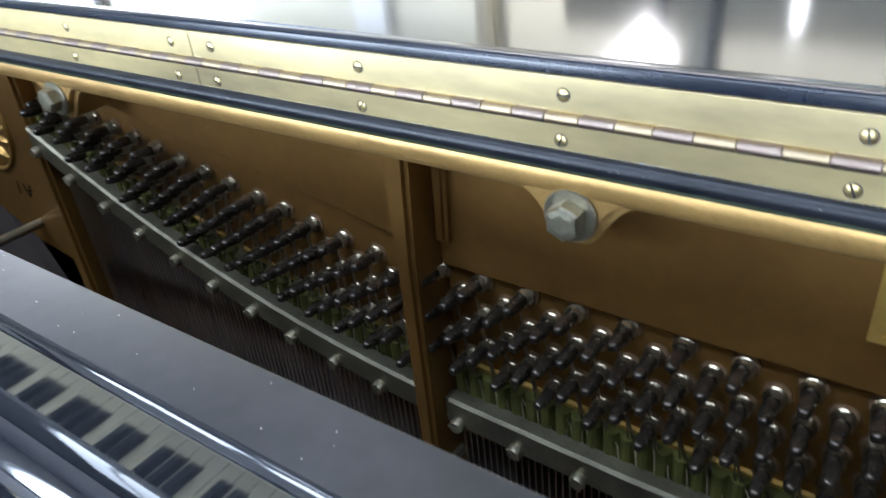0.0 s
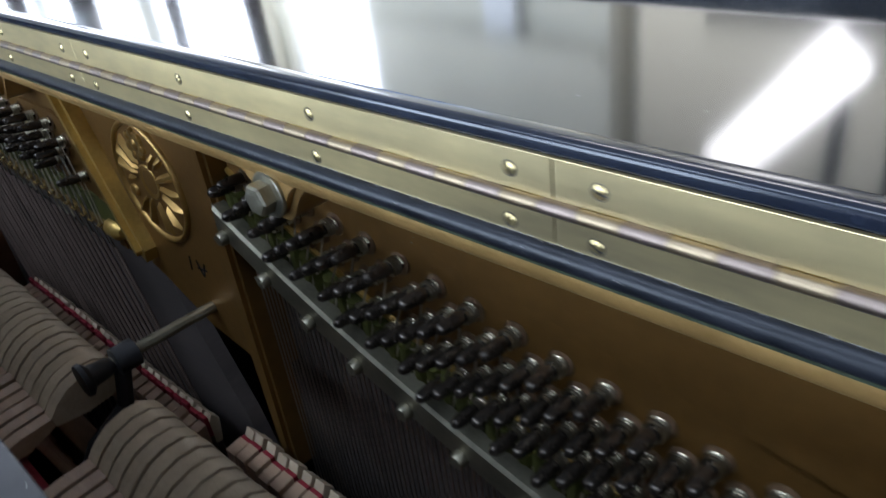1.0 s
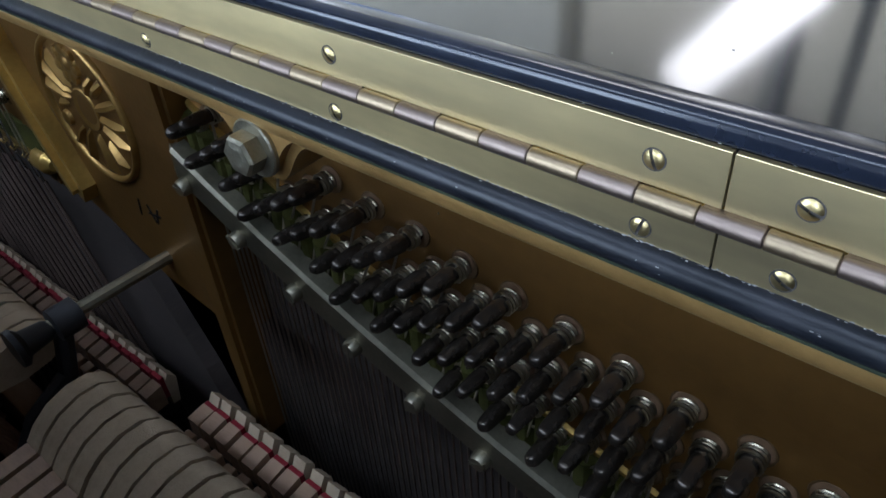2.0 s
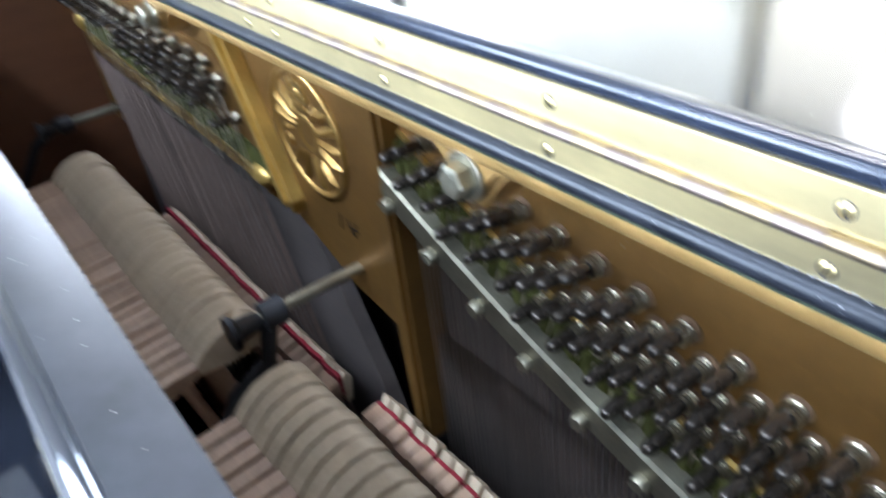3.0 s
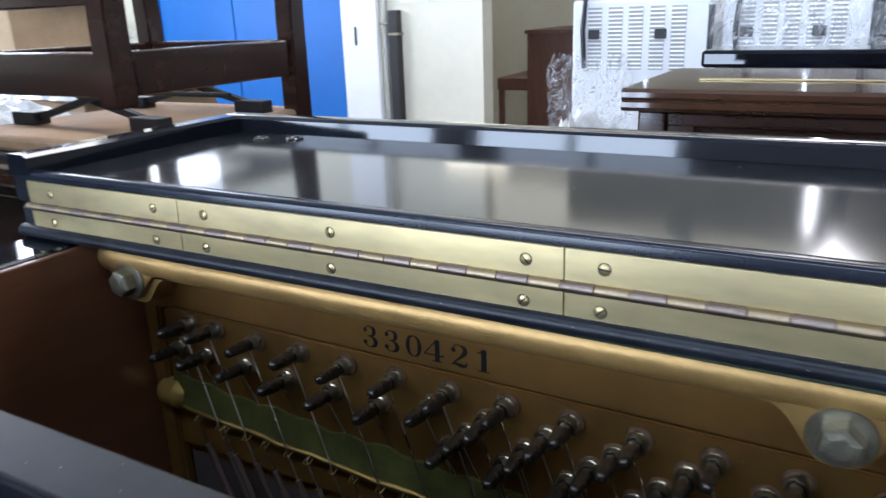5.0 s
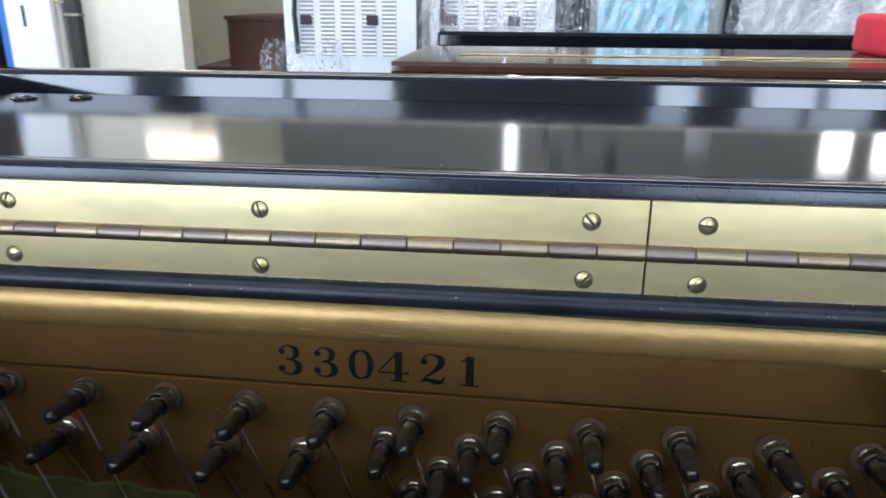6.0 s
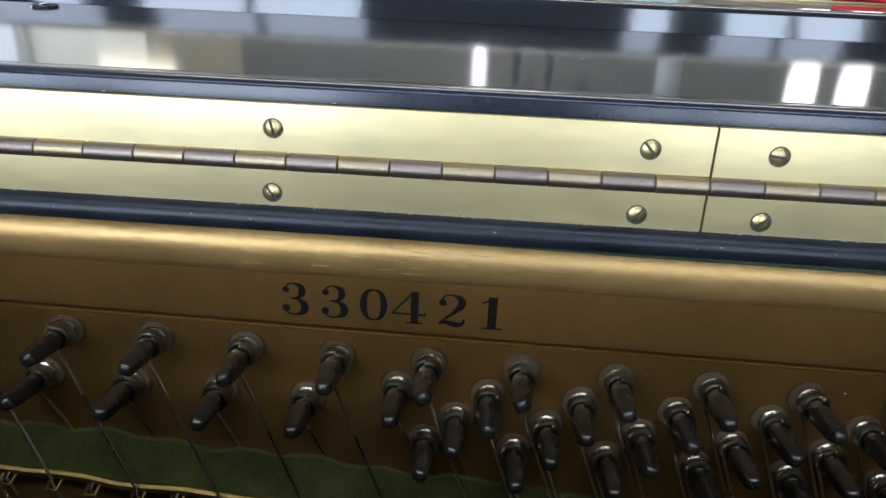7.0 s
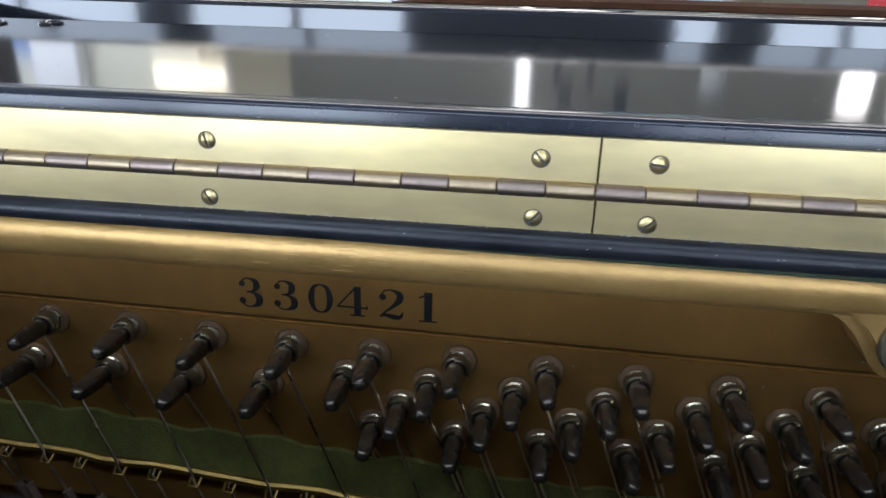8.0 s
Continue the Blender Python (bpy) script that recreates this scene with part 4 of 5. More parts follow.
bass_pins = []
for i in range(15):
    x, z = -0.6271 + 0.0293 * i + (0.009 if i == 0 else 0.0), 1.1454 - 0.00068 * i
    if i < 6:
        offs = ((0, 0), (-0.0098, -0.0168))
    elif i == 6:
        offs = ((0, 0), (-0.0100, -0.0098))
    elif i < 13:
        offs = tuple((-0.0100 * k, -0.0095 * k) for k in range(4))
    elif i == 13:
        offs = tuple((-0.0100 * k, -0.0095 * k) for k in range(1, 4))
    else:
        offs = ((-0.022, -0.034),)
    bass_pins += [(x + a, z + b) for a, b in offs]
for x, z in bass_pins:
    lay_pin(x, z)
for x, z in sorted(bass_pins, key=lambda p: p[0] + 0.33 * p[1]):
    # the upper strings run over the felt, the lower ones are tucked behind it
    under = z < 1.136 and x < -0.44
    xe = x - 0.0035 + 0.37 * (z - bass_ledge(x))
    ze = bass_ledge(xe)
    string([(x - 0.0038, PY - 0.004, z), (xe - 0.007, 0.0318 if under else 0.0264, ze + 0.019), (xe, 0.0318 if under else 0.0252, ze + 0.0015), (xe + 0.0005, 0.0246, ze - 0.001), (xe + 0.006, 0.0252, ze - 0.017)], 0.00050, BASSWIRE)
    string([(xe + 0.006, 0.0252, ze - 0.017), (xe + 0.30, 0.030, ze - 0.78)], 0.0021 - 0.0009 * (xe + 0.63) / 0.43, COPPER)
    part("string_hook", tube(B(), [(xe - 0.0016, 0.0270, ze - 0.0012), (xe - 0.0014, 0.0236, ze - 0.0030), (xe + 0.0022, 0.0236, ze - 0.0030), (xe + 0.0026, 0.0270, ze - 0.0012)], 0.0006, 5), LEDGE, piano)
# felt and ledge below the bass pins
bm = B()
cols = []
for k in range(61):
    x = -0.638 + (0.638 - 0.205) * k / 60
    top = bass_ledge(x) + 0.0195 + 0.0012 * math.sin(k * 1.9) + 0.0008 * math.sin(k * 0.7)
    bot = bass_ledge(x) + 0.001
    cols.append([bm.verts.new(p) for p in ((x, 0.0358, top), (x, 0.0300, top - 0.0006), (x, 0.0290, (top + bot) / 2), (x, 0.0284, bot), (x, 0.0358, bot))])
for a, b in zip(cols, cols[1:]):
    for k in range(4):
        bm.faces.new((a[k], a[k + 1], b[k + 1], b[k]))
part("felt_strip", bm, GREEN, piano, "ragged green felt strip under the bass strings", smooth=True)
part("bass_ledge", tube(B(), [(-0.645 + 0.435 * k / 40, 0.0285 + 0.0006 * math.sin(k * 1.3), bass_ledge(-0.645 + 0.435 * k / 40) + 0.0004 * math.sin(k * 2.1)) for k in range(41)], 0.0020, 10), LEDGE, plate, smooth=True)
part("ledge_end", lathe(B(), [(-0.012, 0.004), (-0.006, 0.009), (0.006, 0.010), (0.011, 0.005)], 12, "x", (-0.641, 0.0325, 1.0965)), GOLD_HIGHLIT, plate, smooth=True)
part("ledge_end", lathe(B(), [(-0.012, 0.004), (-0.004, 0.008), (0.008, 0.008), (0.013, 0.004)], 12, "x", (-0.220, 0.030, 1.0635)), GOLD_HIGHLIT, plate, smooth=True)
# Added dark sheet that makes the slanting bass strings read as one surface.
part("bass_string_sheet", prism(B(), [(-0.64, 1.058), (-0.205, 1.044), (-0.172, 1.033), (-0.115, 0.93), (0.12, 0.32), (-0.64, 0.32)], "y", 0.0365, 0.048), SOUND, piano, "added dark brown sheet standing in for dense bass strings")

# tenor and treble: pins, pressure bars, felt, strings
def tenor_bar(x):
    u = x + 0.0385
    return 1.1215 - 0.487 * u + 0.595 * u * u


def treble_bar(x):
    return 1.0250 - 0.045 * min(x - 0.307, 0.1) - 0.01 * max(0.0, x - 0.407)


tenor_pins, treble_pins = [], []
for i in range(-5, 17):
    for k in range(6):
        x, z = 0.0473 + 0.0217 * i - 0.0131 * k, 1.1405 - 0.0038 * i - 0.0082 * k
        if -0.036 < x < 0.290 and tenor_bar(x) + 0.0125 < z < 1.160:
            tenor_pins.append((x, z))
for i in range(0, 24):
    for k in range(6):
        x, z = 0.3070 + 0.0248 * i - 0.0120 * k, 1.1055 - 0.0005 * i - 0.0097 * k
        if 0.3060 < x < 0.715 and not (i == 0 and k):
            treble_pins.append((x, z))
for pins, bar, name in ((tenor_pins, tenor_bar, "tenor"), (treble_pins, treble_bar, "treble")):
    lo, hi = (-0.030, 0.290) if name == "tenor" else (0.316, 0.715)
    order = sorted(pins, key=lambda p: p[0])
    for k, (x, z) in enumerate(order):
        lay_pin(x, z, PY_DEEP)
        xs_ = lo + (hi - lo) * k / (len(order) - 1)
        zb = bar(xs_)
        string([(x - 0.0038, PY_DEEP - 0.004, z), ((x + xs_) / 2 * 0.6 + xs_ * 0.4, 0.0365, zb + 0.014), (xs_, 0.0345, zb - 0.012), (xs_ + 0.004, 0.036, 0.62)], 0.00060 if name == "tenor" else 0.0005, WIRE)


def bar_piece(f, x0, x1, screws, pitch):
    """A flat iron bar over the strings, held by slotted round screws."""
    bm = B()
    rows = []
    steps = [x0, x0 + 0.004] + [x0 + 0.004 + (x1 - x0 - 0.006) * k / 12 for k in range(1, 13)] + [x1]
    for x in steps:
        z = f(x)
        sh = 0.003 if x in (x0, x1) else 0.0
        rows.append([bm.verts.new(p) for p in ((x, 0.0350, z + 0.0075 - sh), (x, 0.0276 + sh, z + 0.0071 - sh), (x, 0.0260 + sh, z + 0.0052), (x, 0.0260 + sh, z - 0.0095), (x, 0.0276, z - 0.0110 + sh), (x, 0.0350, z - 0.0110 + sh))])
    for a, b in zip(rows, rows[1:]):
        for k in range(6):
            bm.faces.new((a[k], a[(k + 1) % 6], b[(k + 1) % 6], b[k]))
    bm.faces.new(rows[0])
    bm.faces.new(rows[-1])
    bmesh.ops.recalc_face_normals(bm, faces=bm.faces[:])
    pb = part("pressure_bar", bm, BARIRON, piano, "grey iron pressure bar with round screws")
    for k in range(screws):
        x = x0 + 0.010 + pitch * k
        piece("bar_screw", BAR_SCREW, pb, pose(x, 0.0264, f(x) - 0.0075) @ pose(0, 0, 0, 0, 31 * k, 0))


sb = B()
lathe(sb, [(0.008, 0.0022), (0.0, 0.0044), (-0.0034, 0.0042), (-0.0050, 0.0034)], 14, "y")
box(sb, -0.0044, 0.0044, -0.0052, -0.0040, -0.0007, 0.0007)
BAR_SCREW = mesh_of("bar_screw", sb, BARIRON, True)
bar_piece(tenor_bar, -0.0485, 0.2935, 10, 0.0338)
bar_piece(treble_bar, 0.3095, 0.722, 12, 0.0355)


def felt_run(f, x0, x1, lo, hi, name, label):
    bm = B()
    n = int((x1 - x0) / 0.0085) * 4
    cols = []
    for k in range(n + 1):
        x = x0 + (x1 - x0) * k / n
        bulge = (0.0, 0.0036, 0.0044, 0.0036)[k % 4]
        y = 0.0385 - bulge
        cols.append([bm.verts.new(q) for q in ((x, 0.0425, f(x) + lo), (x, y, f(x) + lo), (x, y, f(x) + hi - 0.001), (x, 0.0425, f(x) + hi))])
    for a, b in zip(cols, cols[1:]):
        for j in range(3):
            bm.faces.new((a[j], a[j + 1], b[j + 1], b[j]))
    return part(name, bm, GREEN, piano, label)


felt_run(tenor_bar, -0.044, 0.293, -0.004, 0.0215, "felt_strip", "green felt strip pressed between the strings")
felt_run(treble_bar, 0.3115, 0.722, -0.004, 0.0225, "felt_strip", "green felt strip pressed between the strings")
for f, x0, x1 in ((tenor_bar, -0.044, 0.293), (treble_bar, 0.3115, 0.722)):
    bm = B()
    cols = []
    for k in range(17):
        x = x0 + (x1 - x0) * k / 16
        z = f(x) + 0.0226
        cols.append([bm.verts.new(p) for p in ((x, 0.0424, z), (x, 0.0400, z), (x, 0.0400, z + 0.002), (x, 0.0424, z + 0.003))])
    for a, b in zip(cols, cols[1:]):
        for k in range(3):
            bm.faces.new((a[k], a[k + 1], b[k + 1], b[k]))
    part("felt_ledge", bm, GOLD_HIGHLIT, plate)

# action: hammers, dampers, bracket
hw = 0.0054
fp = [(-0.0105, 0.0), (-0.004, 0.006), (0.006, 0.0115), (0.018, 0.0135), (0.029, 0.0115), (0.036, 0.0055), (0.0385, -0.001), (0.036, -0.008), (0.026, -0.0125), (0.010, -0.0125), (-0.0105, -0.007)]
HFELT = mesh_of("hammer_felt", prism(B(), fp, "x", -hw, hw), FELT, True)
hp = [(-0.050, -0.010), (-0.050, -0.001), (-0.030, 0.0005), (-0.0106, -0.0005), (-0.0106, -0.0065), (-0.030, -0.012)]
HWOOD = mesh_of("hammer_head", prism(B(), hp, "x", -hw + 0.0004, hw - 0.0004), ACTWOOD)
SHANK = mesh_of("shank", tube(B(), [(0, -0.024, -0.010), (0, -0.010, -0.16)], 0.0028, 8), ACTWOOD, True)
db = [(0.0, -0.012), (0.0, 0.004), (0.012, 0.006), (0.012, -0.012)]
DBLOCK = mesh_of("damper_head", prism(B(), db, "x", -0.0050, 0.0050), ACTWOOD)
DSMALL = mesh_of("damper_spoon", box(B(), -0.0042, 0.0042, -0.010, -0.002, -0.020, -0.003, 0.001), ACTWOOD)
DRED = mesh_of("red_backing", box(B(), -0.0051, 0.0051, 0.0121, 0.0150, -0.013, 0.0055), REDFELT)
DFELT = mesh_of("damper_felt", prism(B(), [(0.0151, -0.016), (0.0151, 0.005), (0.0185, 0.011), (0.0235, 0.0045), (0.0205, -0.016)], "x", -0.0044, 0.0044), FELT)
DWIRE = mesh_of("damper_wire", tube(B(), [(0, -0.004, -0.01), (0, -0.006, -0.2)], 0.0009, 6), WIRE)


def note(x, bass):
    dz = 0.0 if not bass else rnd.uniform(-0.0005, 0.0005)
    hz = 1.010
    h = piece("hammer", HWOOD, piano, pose(x, -0.068 + rnd.uniform(-0.0008, 0.0008), hz + dz, rnd.uniform(-1.2, 1.2), 0, rnd.uniform(-0.8, 0.8)) @ pose(0, 0, 0, 6, 0, 0))
    piece("hammer_felt", HFELT, h, Matrix.Identity(4))
    piece("shank", SHANK, h, Matrix.Identity(4))
    dzz = 0.928 if bass else 0.950
    d = piece("damper", DBLOCK, piano, pose(x + 0.001, -0.004 + rnd.uniform(-0.0006, 0.0006), dzz + rnd.uniform(-0.001, 0.001), rnd.uniform(-2, 2), 0, 0))
    piece("red_backing", DRED, d, pose(0, 0, 0.006 if bass else 0.0))
    piece("damper_felt", DFELT, d, Matrix.Identity(4))
    piece("damper_spoon", DSMALL, d, Matrix.Identity(4))
    piece("damper_wire", DWIRE, d, Matrix.Identity(4))


for k in range(27):
    note(-0.466 + 0.01295 * k, True)
for k in range(28):
    note(-0.066 + 0.01295 * k, False)
for k in range(29):
    note(0.330 + 0.01295 * k, False)
part("rest_rail", box(B(), -0.64, 0.72, -0.1195, -0.108, 0.955, 0.985, 0.003), DKIRON, piano)
part("rail_felt", box(B(), -0.635, 0.715, -0.1075, -0.100, 0.960, 0.990, 0.002), REDFELT, piano, "dark red felt on the hammer rest rail")
part("action_rail", box(B(), -0.64, 0.72, -0.052, -0.030, 0.83, 0.87, 0.003), ACTWOOD, piano)


def bracket(x, z, knob=True):
    br = part("action_bracket", tube(B(), [(x, -0.112, 0.80), (x, -0.098, 0.94), (x, -0.066, 0.985), (x, -0.040, 1.000), (x, -0.030, z + 0.006)], 0.0055, 8), DKIRON, piano, "black iron action bracket with a rod to the plate", smooth=True)
    part("eye", lathe(B(), [(-0.009, 0.0055), (-0.008, 0.0095), (0.006, 0.0095), (0.007, 0.006)], 16, "y", (x, -0.028, z)), DKIRON, br, smooth=True)
    part("rod", tube(B(), [(x, 0.040, z), (x, -0.05, z + 0.001)], 0.0040, 10), BARIRON, br, "plain grey steel rod", smooth=True)
    part("knob", lathe(B(), [(-0.036, 0.0035), (-0.040, 0.006), (-0.052, 0.0075), (-0.055, 0.0112), (-0.058, 0.0108), (-0.0585, 0.004)], 18, "y", (x, 0, z)), DKIRON, br, smooth=True)


bracket(-0.1080, 1.0325)
bracket(-0.633, 0.998)
bracket(0.308, 0.98)

# ---- the other pianos and stored things ----
def plain_piano(name, label, body, top, x0, x1, y0, y1, h, at=(0, 0, 0), turn=0, hinge_y=None, panel=True, group="", keys=0.0):
    """A closed upright piano: sides, front and back panels, overhanging top, and a shelf for the keys."""
    p = thing(name, label, "piano", at, turn=turn, group=group)
    t = 0.032
    part("side", box(B(), x0 + 0.02, x0 + 0.06, y0 + 0.02, y1 - 0.02, 0.0, h - t, 0.004), body, p)
    part("side", box(B(), x1 - 0.06, x1 - 0.02, y0 + 0.02, y1 - 0.02, 0.0, h - t, 0.004), body, p)
    part("front_panel", box(B(), x0 + 0.061, x1 - 0.061, y0 + 0.045, y0 + 0.065, 0.05, h - t, 0.004), body, p)
    part("back_panel", box(B(), x0 + 0.061, x1 - 0.061, y1 - 0.06, y1 - 0.04, 0.05, h - t, 0.004), body, p)
    if panel:
        part("stile", box(B(), x0 + 0.061, x0 + 0.10, y0 + 0.028, y0 + 0.045, 0.1, h - t - 0.001, 0.003), body, p)
        part("stile", box(B(), x1 - 0.10, x1 - 0.061, y0 + 0.028, y0 + 0.045, 0.1, h - t - 0.001, 0.003), body, p)
        part("rail", box(B(), x0 + 0.061, x1 - 0.061, y0 + 0.022, y0 + 0.045, h - t - 0.022, h - t - 0.002, 0.003), body, p)
    lidp = [(y0 + 0.006, h - t), (y0, h - t + 0.006), (y0, h - t + 0.013), (y0 + 0.005, h - t + 0.016), (y0 + 0.001, h - t + 0.020), (y0 + 0.001, h - 0.005), (y0 + 0.006, h), (y1 - 0.006, h), (y1, h - 0.006), (y1, h - t)]
    tp = part("top", prism(B(), lidp, "x", x0, x1), top, p, smooth=False)
    if hinge_y:
        part("hinge", box(B(), x0 + 0.08, x1 - 0.08, hinge_y, hinge_y + 0.016, h + 0.0003, h + 0.0022, 0.0006, 1), BRASS, tp, "brass strip hinge")
    if keys > 0:
        part("key_shelf", box(B(), x0 + 0.02, x1 - 0.02, y0 - keys, y0 + 0.02, h * 0.52, h * 0.62, 0.01), body, p)
        for x in (x0 + 0.03, x1 - 0.08):
            part("leg", box(B(), x, x + 0.05, y0 - keys + 0.01, y0 - keys + 0.06, 0.0, h * 0.52, 0.006), body, p)
    return p


plain_piano("upright_piano", "dark brown polished upright piano with brass strip hinge on top", WOODBR, WOODTOP, -0.606, 0.90, 0.828, 1.20, 1.195, hinge_y=0.965, group="stored pianos")
bp = plain_piano("upright_piano", "black upright piano with its lid folded open", BLACK, BLACK, -0.63, 0.95, 1.53, 1.90, 1.165, group="stored pianos")
part("folded_lid", box(B(), -0.63, 0.95, 1.526, 1.70, 1.170, 1.207, 0.008), BLACK, bp, "black folded lid lying on the top")
part("hinge", box(B(), -0.55, 0.9, 1.72, 1.735, 1.166, 1.169, 0.0006, 1), BRASS, bp)
plain_piano("upright_piano", "black upright piano under bubble wrap and a stool seat", BLACK, BLACK, -2.55, -1.055, -0.52, 0.008, 1.21, group="stored pianos", keys=0.22)
plain_piano("upright_piano", "dark brown polished upright piano carrying an overturned stool", WOODBR, WOODTOP, -2.35, -0.97, 0.345, 0.80, 1.128, group="stored pianos")
plain_piano("upright_piano", "old red-brown upright piano by the far wall", OLDWOOD, OLDWOOD, -0.6, 0.6, -0.25, 0.25, 1.125, at=(-2.87, 6.88, 0), turn=-86, group="stored pianos", keys=0.28)


def stool(at):
    """An overturned piano stool: seat below, scissor lift, apron frame, four legs up."""
    s = thing("piano_stool", "overturned dark wooden piano stool with scissor lift and wrapped leg", "stool", at)
    W, D = 0.335, 0.345
    part("seat_board", box(B(), -0.02, W + 0.01, -0.03, D + 0.02, 0.0, 0.022, 0.006), SUEDE, s, "tan underside of the stool seat")
    part("seat_edge", box(B(), -0.03, W + 0.02, -0.04, D + 0.03, -0.012, 0.0, 0.004), LEATHER, s)
    # legs: slightly splayed, thicker at the frame
    for x, y, top, low in ((0, 0, 0.52, 0.074), (W, 0, 0.52, 0.064), (0, D, 0.52, 0.08), (W, D, 0.52, 0.0)):
        bm = B()
        sx = -0.012 if x == 0 else 0.012
        rows = []
        for z, w, o in ((low, 0.0175, 0), (0.17, 0.0175, 0), (top, 0.0135, 1)):
            rows.append([bm.verts.new((x + o * sx + a * w, y + o * sx * 0.4 + b * w, z)) for a, b in ((-1, -1), (1, -1), (1, 1), (-1, 1))])
        for a, b in zip(rows, rows[1:]):
            for k in range(4):
                bm.faces.new((a[k], a[(k + 1) % 4], b[(k + 1) % 4], b[k]))
        bm.faces.new(rows[0][::-1])
        bm.faces.new(rows[-1])
        bmesh.ops.bevel(bm, geom=bm.edges[:], offset=0.003, segments=2, affect="EDGES")
        part("leg", bm, WOODBR, s)
    for y in (0, D):
        part("apron", box(B(), 0.022, W - 0.022, y - 0.010, y + 0.010, 0.077, 0.134, 0.003), WOODBR, s)
    for x in (0, W):
        part("apron", box(B(), x - 0.010, x + 0.010, 0.022, D - 0.022, 0.077, 0.134, 0.003), WOODBR, s)
        part("stretcher", box(B(), x - 0.008, x + 0.008, 0.018, D - 0.018, 0.237, 0.264, 0.003), WOODBR, s)
    part("stretcher", box(B(), 0.018, W - 0.018, D - 0.008, D + 0.008, 0.237, 0.264, 0.003), WOODBR, s)
    part("stretcher", box(B(), 0.018, W - 0.018, -0.007, 0.007, 0.190, 0.214, 0.003), WOODBR, s)
    for y in (0.07, D - 0.07):
        part("scissor_arm", tube(B(), [(0.03, y, 0.028), (W - 0.05, y, 0.090)], 0.007, 4), DKIRON, s, "black steel scissor arm")
        part("scissor_arm", tube(B(), [(W - 0.03, y + 0.01, 0.030), (0.05, y + 0.01, 0.090)], 0.007, 4), DKIRON, s)
        for x in (0.03, W - 0.03):
            part("scissor_foot", box(B(), x - 0.035, x + 0.025, y - 0.012, y + 0.014, 0.0222, 0.042, 0.002), DKIRON, s)
    part("spindle", tube(B(), [(-0.02, D / 2, 0.062), (W + 0.02, D / 2, 0.062)], 0.004, 8), DKIRON, s)
    bm = B()
    rw = random.Random(3)
    rows = []
    for k in range(10):
        z = 0.262 + 0.26 * k / 9
        rows.append([bm.verts.new((W + 0.002 + (0.026 + rw.uniform(-0.004, 0.005)) * math.cos(a), (0.026 + rw.uniform(-0.004, 0.005)) * math.sin(a), z + rw.uniform(-0.004, 0.004))) for a in [2 * math.pi * j / 12 for j in range(12)]])
    for a, b in zip(rows, rows[1:]):
        for j in range(12):
            bm.faces.new((a[j], a[(j + 1) % 12], b[(j + 1) % 12], b[j]))
    bm.faces.new(rows[0][::-1])
    wrap = part("leg_wrap", bm, WRAP, s, "crumpled bubble wrap round one leg")
    part("tape", box(B(), W - 0.026, W + 0.031, -0.031, -0.029, 0.33, 0.40), BLUEWRAP, wrap)
    return s


stool((-1.470, 0.405, 1.140))


def crumpled(name, at, size, label, category, material, seed, seg=14):
    """A crumpled sheet or heap of wrapping."""
    rw = random.Random(seed)
    o = thing(name, label, category, at)
    bm = B()
    sx, sy, sz = size
    g = []
    for i in range(seg + 1):
        row = []
        for j in range(seg + 1):
            u, v = i / seg, j / seg
            e = min(u, 1 - u, v, 1 - v)
            h = sz * (min(1, e * 5) ** 0.5) * (0.6 + 0.4 * rw.random())
            row.append(bm.verts.new((sx * (u - 0.5) + rw.uniform(-1, 1) * sx * 0.015, sy * (v - 0.5) + rw.uniform(-1, 1) * sy * 0.015, 0.001 + h)))
        g.append(row)
    for i in range(seg):
        for j in range(seg):
            bm.faces.new((g[i][j], g[i + 1][j], g[i + 1][j + 1], g[i][j + 1]))
    bot = [g[i][0] for i in range(seg + 1)] + [g[seg][j] for j in range(1, seg + 1)] + [g[i][seg] for i in range(seg - 1, -1, -1)] + [g[0][j] for j in range(seg - 1, 0, -1)]
    low = [bm.verts.new((v.co.x, v.co.y, 0)) for v in bot]
    for k in range(len(bot)):
        bm.faces.new((bot[k], low[k], low[(k + 1) % len(bot)], bot[(k + 1) % len(bot)]))
    part("wrapping", bm, material, o)
    return o


# on the black piano at the bass side
crumpled("bubble_wrap", (-1.42, -0.17, 1.21), (0.66, 0.34, 0.022), "flat crumpled bubble wrap on a black piano", "bubble wrap", WRAP, 5)
cush = thing("black_cushion", "black leather stool seat lying on bubble wrap", "cushion", (-1.50, -0.17, 1.235))
part("cushion", box(B(), -0.28, 0.28, -0.16, 0.17, 0.0, 0.062, 0.022, 4), LEATHER, cush, smooth=True)
part("base_board", box(B(), -0.29, 0.29, -0.165, 0.175, 0.0625, 0.078, 0.004), BLACK, cush)
crumpled("bubble_wrap", (-1.54, -0.17, 1.314), (0.52, 0.32, 0.016), "bubble wrap sheet under a black box", "bubble wrap", WRAP, 8)
bx = thing("overturned_stool", "black lacquered stool frame stacked on a seat", "stool", (-1.60, -0.17, 1.331))
part("frame", box(B(), -0.28, 0.24, -0.17, 0.17, 0.0, 0.05, 0.005), BLACK, bx)
part("frame", box(B(), -0.27, 0.22, -0.16, 0.16, 0.0505, 0.13, 0.005), BLACK, bx)
for x in (-0.25, 0.19):
    for y in (-0.14, 0.14):
        part("leg", box(B(), x - 0.02, x + 0.02, y - 0.02, y + 0.02, 0.131, 0.42, 0.004), BLACK, bx)

